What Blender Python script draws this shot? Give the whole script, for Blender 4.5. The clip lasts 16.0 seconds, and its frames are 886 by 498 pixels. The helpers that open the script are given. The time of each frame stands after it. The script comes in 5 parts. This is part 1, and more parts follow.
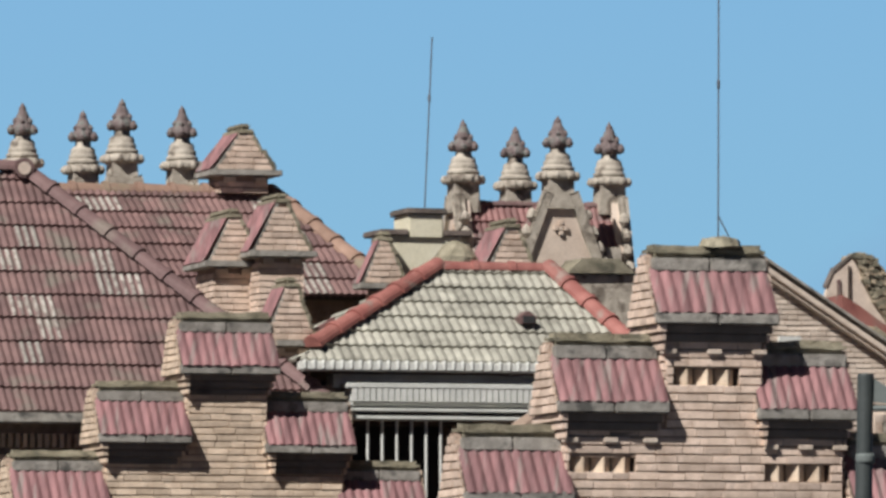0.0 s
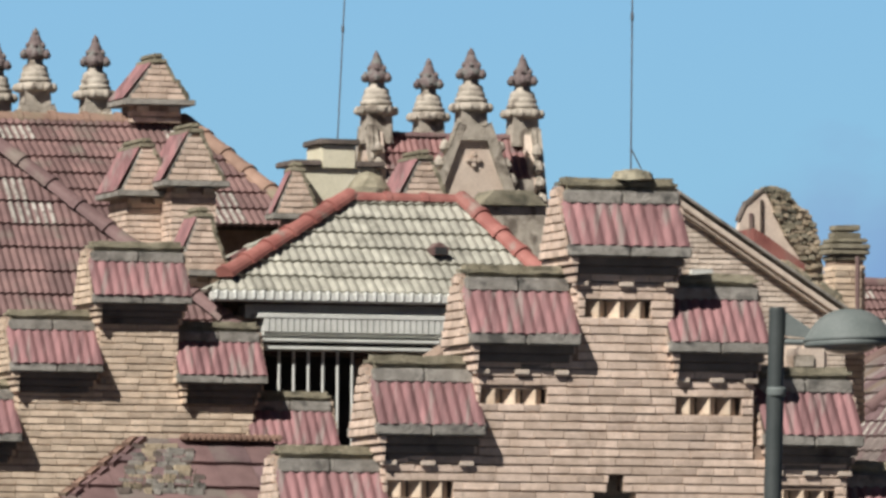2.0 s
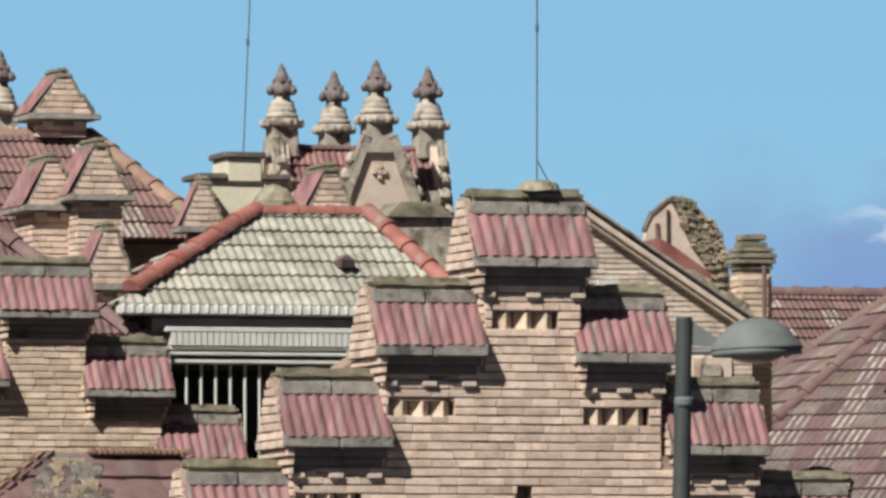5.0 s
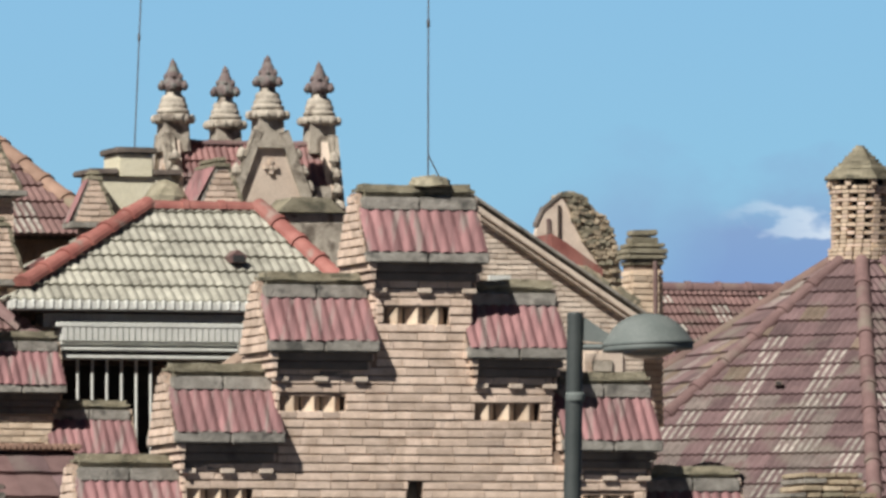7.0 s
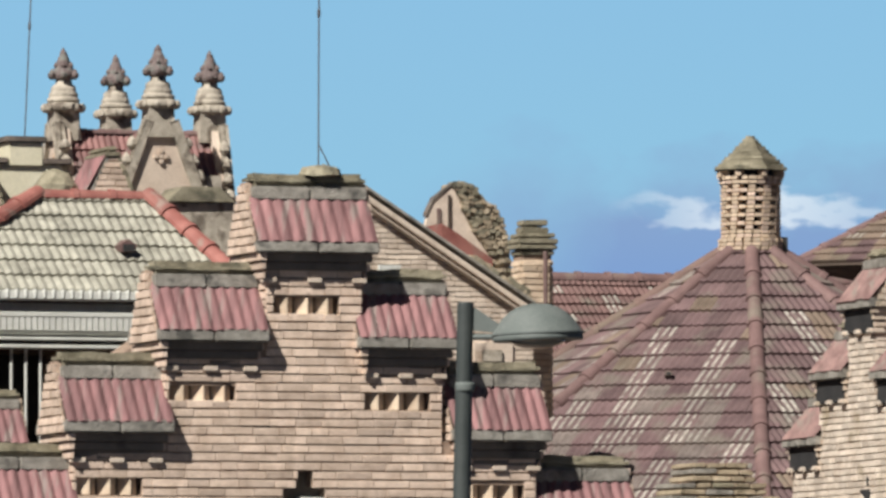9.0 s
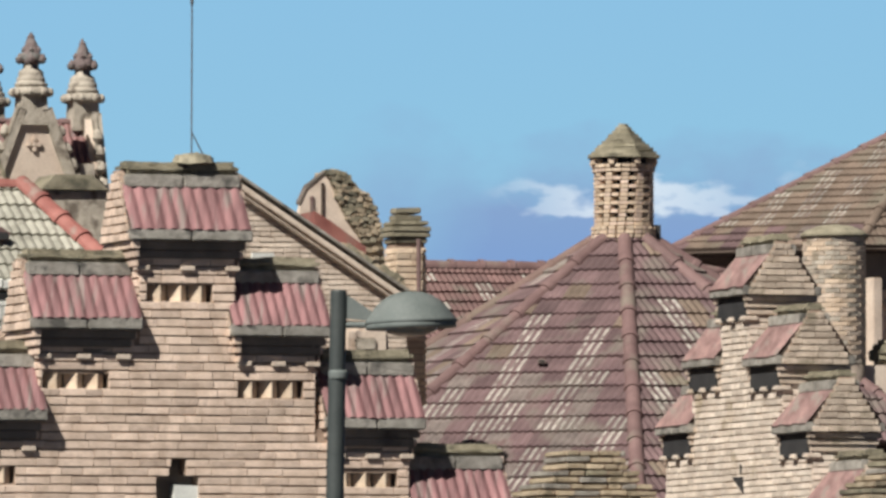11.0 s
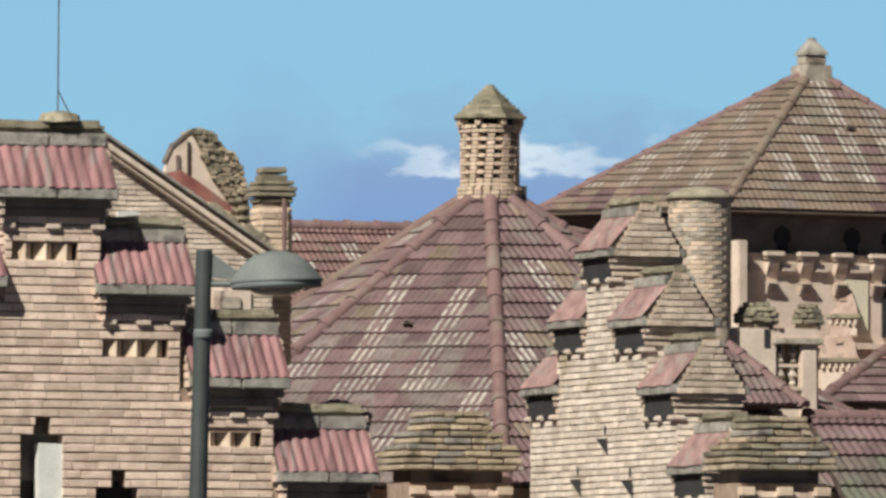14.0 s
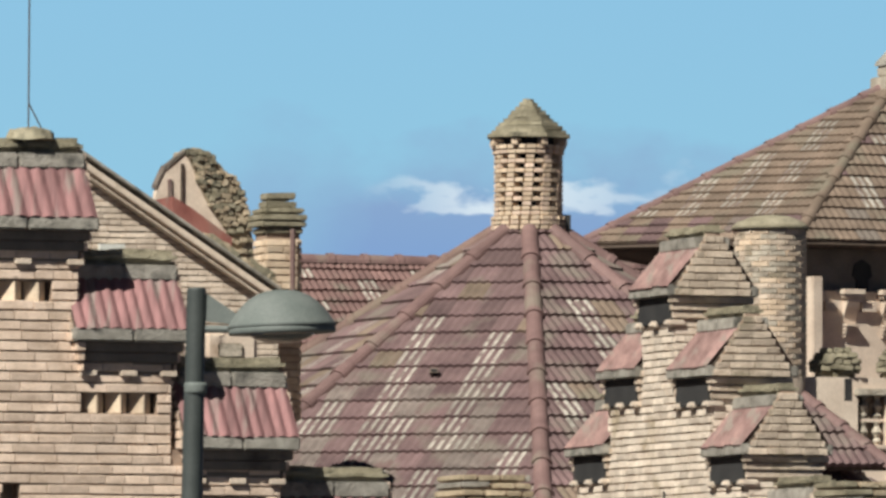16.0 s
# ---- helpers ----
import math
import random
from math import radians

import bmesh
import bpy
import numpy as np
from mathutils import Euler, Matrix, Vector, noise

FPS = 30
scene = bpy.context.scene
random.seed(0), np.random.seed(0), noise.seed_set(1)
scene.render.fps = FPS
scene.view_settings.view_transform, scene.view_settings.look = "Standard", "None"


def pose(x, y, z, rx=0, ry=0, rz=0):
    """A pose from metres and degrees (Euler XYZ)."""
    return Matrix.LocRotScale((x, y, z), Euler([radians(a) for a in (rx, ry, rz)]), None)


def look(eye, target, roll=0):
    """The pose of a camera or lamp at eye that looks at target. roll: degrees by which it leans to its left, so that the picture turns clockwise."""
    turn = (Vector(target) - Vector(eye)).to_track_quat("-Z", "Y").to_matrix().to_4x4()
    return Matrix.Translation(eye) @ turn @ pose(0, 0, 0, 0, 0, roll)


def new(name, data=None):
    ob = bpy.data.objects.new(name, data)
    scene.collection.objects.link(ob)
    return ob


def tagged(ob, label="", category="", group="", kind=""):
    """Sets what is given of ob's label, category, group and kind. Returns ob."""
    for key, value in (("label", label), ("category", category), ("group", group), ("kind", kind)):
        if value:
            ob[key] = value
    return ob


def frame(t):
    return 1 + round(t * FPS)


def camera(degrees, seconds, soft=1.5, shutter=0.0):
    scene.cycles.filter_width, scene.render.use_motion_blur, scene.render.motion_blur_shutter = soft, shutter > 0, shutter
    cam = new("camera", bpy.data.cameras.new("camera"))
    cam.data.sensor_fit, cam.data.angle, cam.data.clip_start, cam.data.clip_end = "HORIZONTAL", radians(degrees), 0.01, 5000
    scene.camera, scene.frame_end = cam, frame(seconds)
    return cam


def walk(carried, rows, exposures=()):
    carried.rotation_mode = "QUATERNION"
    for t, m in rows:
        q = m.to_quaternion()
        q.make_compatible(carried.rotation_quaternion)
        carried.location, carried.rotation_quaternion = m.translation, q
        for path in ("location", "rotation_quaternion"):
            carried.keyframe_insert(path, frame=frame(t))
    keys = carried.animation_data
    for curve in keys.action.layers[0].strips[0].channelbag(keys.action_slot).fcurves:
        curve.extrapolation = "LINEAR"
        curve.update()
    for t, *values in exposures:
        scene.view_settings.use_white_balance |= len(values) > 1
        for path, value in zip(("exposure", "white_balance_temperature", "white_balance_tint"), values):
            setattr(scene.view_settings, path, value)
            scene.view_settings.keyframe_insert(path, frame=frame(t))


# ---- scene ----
cam = camera(5.0, 16.0, soft=3.0)
walk(cam, [
    (0, pose(-0.000, 0.000, 5.000, 93.395, 0.069, 2.350)),
    (0.5, pose(-0.000, 0.000, 5.000, 93.229, 0.068, 2.379)),
    (1, pose(-0.000, 0.000, 5.000, 93.124, 0.035, 2.406)),
    (1.5, pose(-0.000, 0.000, 5.000, 93.088, -0.142, 2.227)),
    (2, pose(-0.000, 0.000, 5.000, 93.007, -0.279, 1.835)),
    (2.5, pose(-0.000, 0.000, 5.000, 93.130, -0.108, 1.769)),
    (3, pose(-0.000, 0.000, 5.000, 93.050, -0.055, 1.689)),
    (3.2, pose(-0.000, 0.000, 5.000, 93.168, -0.116, 1.668)),
    (5.3, pose(-0.000, 0.000, 5.000, 93.042, 0.265, 1.244)),
    (5.5, pose(-0.000, 0.000, 5.000, 93.014, 0.320, 1.206)),
    (6, pose(-0.000, 0.000, 5.000, 92.929, 0.134, 0.979)),
    (6.5, pose(-0.000, 0.000, 5.000, 92.955, 0.191, 0.838)),
    (7, pose(-0.000, 0.000, 5.000, 93.047, 0.197, 0.717)),
    (7.5, pose(-0.000, 0.000, 5.000, 93.034, 0.154, 0.531)),
    (8, pose(-0.000, 0.000, 5.000, 93.037, 0.100, 0.290)),
    (8.2, pose(-0.000, 0.000, 5.000, 93.024, 0.000, 0.239)),
    (10.3, pose(0.000, 0.000, 5.000, 92.975, 0.389, -0.211)),
    (10.5, pose(0.000, 0.000, 5.000, 92.996, 0.290, -0.326)),
    (11, pose(0.000, 0.000, 5.000, 92.917, 0.165, -0.623)),
    (11.5, pose(0.000, 0.000, 5.000, 92.844, 0.017, -0.847)),
    (12, pose(0.000, 0.000, 5.000, 92.801, -0.320, -1.418)),
    (12.5, pose(0.000, 0.000, 5.000, 92.787, -0.420, -1.700)),
    (13, pose(0.000, 0.000, 5.000, 92.731, -0.276, -1.786)),
    (13.5, pose(0.000, 0.000, 5.000, 92.687, -0.197, -1.817)),
    (14, pose(0.000, 0.000, 5.000, 92.692, -0.153, -1.398)),
    (14.5, pose(0.021, 1.200, 5.044, 92.702, -0.172, -1.284)),
    (15, pose(0.024, 4.555, 5.214, 92.728, 0.013, -1.305)),
    (15.5, pose(0.069, 7.609, 5.352, 92.866, 0.037, -1.195)),
    (16, pose(0.145, 11.151, 5.529, 92.903, -0.084, -1.308)),
], exposures=[(0.0, 0.21, 6350, 10), (1.0, 0.27, 6440, 10), (2.0, 0.33, 6500, 9), (3.0, 0.34, 6500, 9), (8.0, 0.36, 6580, 8), (12.0, 0.37, 6600, 8), (14.5, 0.39, 6680, 6), (16.0, 0.40, 6720, 5)])

# ---- daylight ----
SUN_EL, SUN_LEFT = radians(46.5), radians(35.5)
world = bpy.data.worlds.new("sky")
scene.world = world
world.use_nodes = True
sky = world.node_tree.nodes.new("ShaderNodeTexSky")
sky.sky_type, sky.sun_disc = "NISHITA", False
sky.air_density, sky.dust_density, sky.altitude = 0.1, 0.0, 800
sky.sun_elevation, sky.sun_rotation = SUN_EL, math.pi + SUN_LEFT
background = world.node_tree.nodes["Background"]
background.inputs["Strength"].default_value = 0.068
world.node_tree.links.new(sky.outputs["Color"], background.inputs["Color"])
sun = new("sun", bpy.data.lights.new("sun", "SUN"))
sun.data.energy, sun.data.angle, sun.data.color = 5.0, radians(0.5), (1.0, 0.965, 0.92)
sun.matrix_world = look((-60 * math.sin(SUN_LEFT), -60 * math.cos(SUN_LEFT), 60 * math.tan(SUN_EL)), (0, 0, 0))


# ---- materials ----
def material(name, low, high, scale=6.0, rough=0.85, metal=0.0, bump=0.25, grain=60.0, spots=None, spot_at=0.6,
             spot_scale=2.5, vary=0.0, streak=(1, 1, 1)):
    """Two tones mixed by noise, fine grain relief, blotches of a third colour, and a shift of tone from piece to piece."""
    m = bpy.data.materials.new(name)
    m.use_nodes = True
    tree = m.node_tree
    n, wire = tree.nodes, tree.links.new
    bsdf = n["Principled BSDF"]
    bsdf.inputs["Roughness"].default_value, bsdf.inputs["Metallic"].default_value = rough, metal
    place = n.new("ShaderNodeNewGeometry")
    stretch = n.new("ShaderNodeMapping")
    stretch.inputs["Scale"].default_value = streak
    wire(place.outputs["Position"], stretch.inputs["Vector"])

    def cloud(size, detail):
        t = n.new("ShaderNodeTexNoise")
        t.inputs["Scale"].default_value, t.inputs["Detail"].default_value = size, detail
        wire(stretch.outputs["Vector"], t.inputs["Vector"])
        return t.outputs["Fac"]

    def ramp(value, a, b):
        r = n.new("ShaderNodeMapRange")
        r.inputs["From Min"].default_value, r.inputs["From Max"].default_value = a, b
        wire(value, r.inputs["Value"])
        return r.outputs["Result"]

    def mix(fac, a, b, kind="MIX"):
        x = n.new("ShaderNodeMix")
        x.data_type, x.blend_type = "RGBA", kind
        if isinstance(fac, float):
            x.inputs["Factor"].default_value = fac
        else:
            wire(fac, x.inputs["Factor"])
        for socket, c in ((x.inputs["A"], a), (x.inputs["B"], b)):
            if isinstance(c, tuple):
                socket.default_value = (*c, 1)
            else:
                wire(c, socket)
        return x.outputs["Result"]

    colour = mix(ramp(cloud(scale, 6), 0.32, 0.68), low, high)
    if vary:
        info = n.new("ShaderNodeObjectInfo")
        both = n.new("ShaderNodeMath")
        both.operation = "ADD"
        wire(info.outputs["Random"], both.inputs[0])
        wire(place.outputs["Random Per Island"], both.inputs[1])
        part_of = n.new("ShaderNodeMath")
        part_of.operation = "FRACT"
        wire(both.outputs[0], part_of.inputs[0])
        tone = n.new("ShaderNodeHueSaturation")
        wire(ramp(part_of.outputs[0], -0.5, 0.5), tone.inputs["Value"])
        spread = n.new("ShaderNodeMapRange")
        spread.inputs["To Min"].default_value, spread.inputs["To Max"].default_value = 1 - vary, 1 + vary
        wire(part_of.outputs[0], spread.inputs["Value"])
        wire(spread.outputs["Result"], tone.inputs["Value"])
        wire(colour, tone.inputs["Color"])
        colour = tone.outputs["Color"]
    if spots:
        colour = mix(ramp(cloud(spot_scale, 8), spot_at, spot_at + 0.12), colour, spots)
    fine = cloud(grain, 4)
    colour = mix(0.35, colour, mix(ramp(fine, 0.3, 0.7), (0.55, 0.55, 0.55), (1.0, 1.0, 1.0)), "MULTIPLY")
    wire(colour, bsdf.inputs["Base Color"])
    relief = n.new("ShaderNodeBump")
    relief.inputs["Strength"].default_value, relief.inputs["Distance"].default_value = bump, 0.02
    wire(fine, relief.inputs["Height"])
    wire(relief.outputs["Normal"], bsdf.inputs["Normal"])
    return m


BRICK = material("brick", (0.555, 0.420, 0.322), (0.765, 0.600, 0.482), 9, vary=0.17, spots=(0.440, 0.330, 0.258), spot_at=0.66, spot_scale=9)
# Paler copy of the brick: sun on the side wing is put into its colour.
BRICK_SUN = material("sunlit_brick", (0.585, 0.487, 0.396), (0.755, 0.657, 0.552), 7, vary=0.16, spots=(0.434, 0.348, 0.246), spot_at=0.62)
BRICK_OCHRE = material("ochre_brick", (0.540, 0.415, 0.300), (0.735, 0.585, 0.440), 9, vary=0.17, spots=(0.430, 0.335, 0.245), spot_at=0.66, spot_scale=9)
BRICK_WORN = material("worn_brick", (0.455, 0.362, 0.280), (0.640, 0.526, 0.418), 11, bump=0.5, vary=0.16, spots=(0.300, 0.250, 0.180), spot_at=0.58, spot_scale=6)
BRICK_GREY = material("dusty_brick", (0.54, 0.44, 0.35), (0.70, 0.59, 0.485), 7, vary=0.12, spots=(0.42, 0.34, 0.26), spot_at=0.62)
RUBBLE = material("rubble_stone", (0.323, 0.259, 0.174), (0.531, 0.440, 0.317), 8, bump=0.6, spots=(0.196, 0.160, 0.106), spot_at=0.57, spot_scale=6, vary=0.2)
TILE_GREY = material("greying_tile", (0.118, 0.072, 0.072), (0.184, 0.117, 0.115), 5, rough=0.78, vary=0.24, spots=(0.182, 0.150, 0.126), spot_at=0.53, spot_scale=2)
TILE_LICHEN = material("grey_lichen_tile", (0.132, 0.104, 0.093), (0.208, 0.168, 0.148), 9, rough=0.85, vary=0.2, spots=(0.165, 0.108, 0.100), spot_at=0.55, spot_scale=5)
TILE_MOSS = material("mossy_tile", (0.098, 0.078, 0.066), (0.160, 0.130, 0.108), 6, rough=0.85, vary=0.22, spots=(0.118, 0.128, 0.088), spot_at=0.52, spot_scale=3)
BRICK_PALE = material("pale_brick", (0.546, 0.411, 0.294), (0.705, 0.570, 0.426), 7, vary=0.18, spots=(0.390, 0.300, 0.210), spot_at=0.62)
MORTAR = material("mortar", (0.27, 0.19, 0.14), (0.41, 0.30, 0.225), 12, spots=(0.18, 0.13, 0.09), spot_at=0.62)
STONE = material("lichen_stone", (0.220, 0.203, 0.174), (0.405, 0.376, 0.328), 9, bump=0.5, spots=(0.105, 0.100, 0.088), spot_at=0.57, spot_scale=6, vary=0.12)
MOSS = material("mossy_stone", (0.198, 0.175, 0.117), (0.358, 0.319, 0.229), 8, bump=0.6, spots=(0.119, 0.110, 0.077), spot_at=0.56, spot_scale=5, vary=0.15)
TILE = material("red_tile", (0.188, 0.090, 0.083), (0.289, 0.147, 0.134), 5, rough=0.7, vary=0.2, spots=(0.162, 0.121, 0.108), spot_at=0.58, spot_scale=4)
TILE_DULL = material("weathered_tile", (0.136, 0.077, 0.071), (0.218, 0.128, 0.115), 5, rough=0.75, vary=0.22, spots=(0.172, 0.140, 0.114), spot_at=0.55, spot_scale=3)
TILE_PALE = material("lichen_tile", (0.255, 0.228, 0.196), (0.430, 0.394, 0.344), 18, rough=0.8, vary=0.25, spots=(0.175, 0.130, 0.115), spot_at=0.50, spot_scale=10)
TILE_BROWN = material("brown_tile", (0.151, 0.109, 0.080), (0.231, 0.170, 0.128), 5, rough=0.8, vary=0.2, spots=(0.185, 0.157, 0.117), spot_at=0.56, spot_scale=3)
TILE_WHITE = material("bleached_tile", (0.305, 0.290, 0.238), (0.450, 0.430, 0.355), 6, rough=0.75, vary=0.16, spots=(0.235, 0.222, 0.180), spot_at=0.55, spot_scale=4)
CAP_RED = material("cap_tile", (0.165, 0.082, 0.082), (0.335, 0.168, 0.166), 14, rough=0.8, vary=0.16, spots=(0.250, 0.190, 0.172), spot_at=0.545, spot_scale=15, streak=(1, 0.14, 0.14))
CAP_FADED = material("faded_cap_tile", (0.175, 0.100, 0.092), (0.315, 0.195, 0.175), 14, rough=0.8, vary=0.16, spots=(0.250, 0.200, 0.172), spot_at=0.53, spot_scale=12, streak=(1, 0.3, 0.3))
# Dark grey-brown that paints shade under eave slabs and inside recesses.
SHADE_BROWN = material("brown_painted_shade", (0.17, 0.145, 0.122), (0.26, 0.22, 0.185), 4, rough=0.9, spots=(0.07, 0.06, 0.052), spot_at=0.58)
RIDGE_RED = material("bright_ridge", (0.255, 0.085, 0.070), (0.370, 0.150, 0.122), 6, rough=0.7, vary=0.16, spots=(0.300, 0.205, 0.170), spot_at=0.57, spot_scale=5)
RIDGE_OCHRE = material("ochre_ridge", (0.244, 0.149, 0.105), (0.343, 0.219, 0.160), 6, rough=0.75, vary=0.15, spots=(0.233, 0.196, 0.130), spot_at=0.56)
RIDGE_BROWN = material("brown_ridge", (0.150, 0.092, 0.078), (0.225, 0.142, 0.118), 6, rough=0.8, vary=0.16, spots=(0.190, 0.150, 0.110), spot_at=0.55)
RIDGE_PINK = material("faded_ridge", (0.150, 0.087, 0.082), (0.216, 0.132, 0.122), 6, rough=0.75, vary=0.12, spots=(0.221, 0.176, 0.144), spot_at=0.56)
PLASTER = material("cream_plaster", (0.70, 0.645, 0.47), (0.80, 0.75, 0.58), 3, rough=0.9, spots=(0.58, 0.52, 0.38), spot_at=0.68)
STUCCO = material("sand_stucco", (0.600, 0.482, 0.388), (0.765, 0.638, 0.522), 4, rough=0.9, spots=(0.445, 0.331, 0.248), spot_at=0.6)
CARVED = material("carved_stone", (0.350, 0.305, 0.245), (0.560, 0.495, 0.405), 10, bump=0.5, spots=(0.176, 0.144, 0.112), spot_at=0.54, spot_scale=7)
FINIAL_PINK = material("pinkish_plaster", (0.36, 0.25, 0.20), (0.54, 0.40, 0.32), 8, bump=0.5, spots=(0.24, 0.19, 0.15), spot_at=0.56, spot_scale=8)
FINIAL_RED = material("terracotta", (0.135, 0.099, 0.094), (0.232, 0.183, 0.171), 12, bump=0.5, spots=(0.200, 0.201, 0.181), spot_at=0.52, spot_scale=12)
PAINT_WHITE = material("chalky_paint", (0.62, 0.62, 0.57), (0.76, 0.76, 0.70), 5, rough=0.6, spots=(0.42, 0.41, 0.36), spot_at=0.66)
# Darker copy of the stucco, with shade put into the colour.
WALL_SHADE = material("shaded_stucco", (0.150, 0.128, 0.108), (0.240, 0.203, 0.173), 4, rough=0.9, spots=(0.105, 0.090, 0.078), spot_at=0.58)
# Near-black that paints the shade of openings, voids and rooms.
DARK = material("hollow_shade", (0.020, 0.020, 0.021), (0.036, 0.035, 0.035), 5)
IRON = material("dull_iron", (0.13, 0.12, 0.12), (0.20, 0.19, 0.18), 10, rough=0.55, metal=0.6)
LAMP_GREY = material("grey_lamp_paint", (0.128, 0.148, 0.138), (0.172, 0.190, 0.178), 6, rough=0.72, bump=0.05)
# Darker copy of the lamp grey, used for the pole only.
POLE_GREY = material("darker_pole_grey", (0.051, 0.060, 0.057), (0.069, 0.078, 0.074), 6, rough=0.5, bump=0.05)
TIMBER = material("dark_timber", (0.05, 0.035, 0.025), (0.09, 0.06, 0.045), 9)

GRASS = material("dry_grass", (0.11, 0.10, 0.06), (0.19, 0.17, 0.11), 20, rough=0.9)
SLATE = material("brown_slab", (0.13, 0.10, 0.085), (0.22, 0.18, 0.15), 8, bump=0.4, spots=(0.10, 0.085, 0.07), spot_at=0.57)

bowl_glass = bpy.data.materials.new("frosted_bowl")
bowl_glass.use_nodes = True
shine = bowl_glass.node_tree.nodes["Principled BSDF"]
shine.inputs["Base Color"].default_value = (0.75, 0.72, 0.66, 1)
shine.inputs["Roughness"].default_value = 0.18
shine.inputs["Transmission Weight"].default_value = 0.85

# ---- helpers of this scene ----
SITE = Matrix.Translation((0, 79, 0)) @ Matrix.Rotation(radians(18), 4, "Z")
ZUP = Vector((0, 0, 1))


def thing(name, label, category, x, y, z, turn=0.0, group="", kind="", matrix=None):
    ob = new(name)
    ob.matrix_world = matrix if matrix else SITE @ Matrix.Translation((x, y, z)) @ Matrix.Rotation(radians(turn), 4, "Z")
    return tagged(ob, label, category, group, kind)


def mesh_of(name, bm, mat):
    me = bpy.data.meshes.new(name)
    bmesh.ops.recalc_face_normals(bm, faces=bm.faces)
    bm.to_mesh(me)
    bm.free()
    for m in (mat if isinstance(mat, (list, tuple)) else [mat]):
        me.materials.append(m)
    return me


def part(name, bm, mat, parent, label=""):
    me = bm if isinstance(bm, bpy.types.Mesh) else mesh_of(name, bm, mat)
    ob = new(name, me)
    ob.parent = parent
    return tagged(ob, label)


def box(bm, x0, x1, y0, y1, z0, z1, bevel=0.0, m=None):
    made = bmesh.ops.create_cube(bm, size=1.0)["verts"]
    for v in made:
        v.co = Vector(((x0 + x1) / 2 + v.co.x * (x1 - x0), (y0 + y1) / 2 + v.co.y * (y1 - y0), (z0 + z1) / 2 + v.co.z * (z1 - z0)))
        if m:
            v.co = m @ v.co
    if bevel:
        edges = {e for v in made for e in v.link_edges}
        bmesh.ops.bevel(bm, geom=list(edges), offset=bevel, segments=2, affect="EDGES")
    return bm


def boxed(*a, **k):
    return box(bmesh.new(), *a, **k)


def prism(points, axis, a, b, bm=None):
    """Polygon of (p, z) pairs drawn out from a to b along axis 'x' or 'y'."""
    bm = bm or bmesh.new()
    ends = []
    for s in (a, b):
        ends.append([bm.verts.new((s, p, z) if axis == "x" else (p, s, z)) for p, z in points])
    n = len(points)
    bm.faces.new(ends[0])
    bm.faces.new(ends[1][::-1])
    for i in range(n):
        bm.faces.new((ends[0][i], ends[0][(i + 1) % n], ends[1][(i + 1) % n], ends[1][i]))
    return bm


def lathe(profile, sides, bm=None, spin=0.0, at=(0, 0, 0)):
    bm = bm or bmesh.new()
    rings = []
    for r, z in profile:
        rings.append([bm.verts.new((at[0] + max(r, 1e-4) * math.cos(2 * math.pi * (i + spin) / sides),
                                    at[1] + max(r, 1e-4) * math.sin(2 * math.pi * (i + spin) / sides), at[2] + z)) for i in range(sides)])
    for a, b in zip(rings, rings[1:]):
        for i in range(sides):
            f = bm.faces.new((a[i], a[(i + 1) % sides], b[(i + 1) % sides], b[i]))
            f.smooth = sides >= 16
    bm.faces.new(rings[0][::-1])
    bm.faces.new(rings[-1])
    return bm


def rough_up(bm, amount, seed=0.0, size=6.0):
    for v in bm.verts:
        v.co += amount * noise.noise_vector(v.co * size + Vector((seed, seed * 2, 0)))
    return bm


def rod(points, radius, bm=None, sides=8):
    bm = bm or bmesh.new()
    for a, b in zip(points, points[1:]):
        a, b = Vector(a), Vector(b)
        m = Matrix.Translation((a + b) / 2) @ (b - a).to_track_quat("Z", "Y").to_matrix().to_4x4()
        bmesh.ops.create_cone(bm, segments=sides, radius1=radius, radius2=radius, depth=(b - a).length, cap_ends=True, matrix=m)
    return bm


class Heap:
    """Many pieces gathered into one mesh."""

    def __init__(self):
        self.verts, self.faces, self.slots = [], [], []

    def add(self, verts, faces, slot=0):
        n = len(self.verts)
        self.verts += verts
        self.faces += [tuple(i + n for i in f) for f in faces]
        self.slots += slot if isinstance(slot, list) else [slot] * len(faces)

    def place(self, name, mats, parent, label=""):
        if not self.faces:
            return None
        me = bpy.data.meshes.new(name)
        me.from_pydata(self.verts, [], self.faces)
        for m in mats:
            me.materials.append(m)
        me.polygons.foreach_set("material_index", self.slots)
        ob = new(name, me)
        ob.parent = parent
        return tagged(ob, label, kind="stuff")


# ---- bricks ----
def brick_shape(seed):
    """A unit brick: face towards -y, softly chamfered, slightly crooked."""
    r = random.Random(seed)
    c = 0.012
    back = [(0, 0.03, 0), (1, 0.03, 0), (1, 0.03, 1), (0, 0.03, 1)]
    mid = [(0, 0.004, 0), (1, 0.004, 0), (1, 0.004, 1), (0, 0.004, 1)]
    front = [(c, 0, 0.08), (1 - c, 0, 0.08), (1 - c, 0, 0.92), (c, 0, 0.92)]
    front = [(x + r.uniform(-c, c), y + r.uniform(-0.004, 0.002), z + r.uniform(-0.06, 0.06)) for x, y, z in front]
    verts = back + mid + front
    faces = [(8, 9, 10, 11)]
    for base in (0, 4):
        for i in range(4):
            j = (i + 1) % 4
            faces.append((base + i, base + j, base + 4 + j, base + 4 + i))
    return verts, faces


BRICKS = [brick_shape(s) for s in range(5)]
BRICK_MESHES = {}


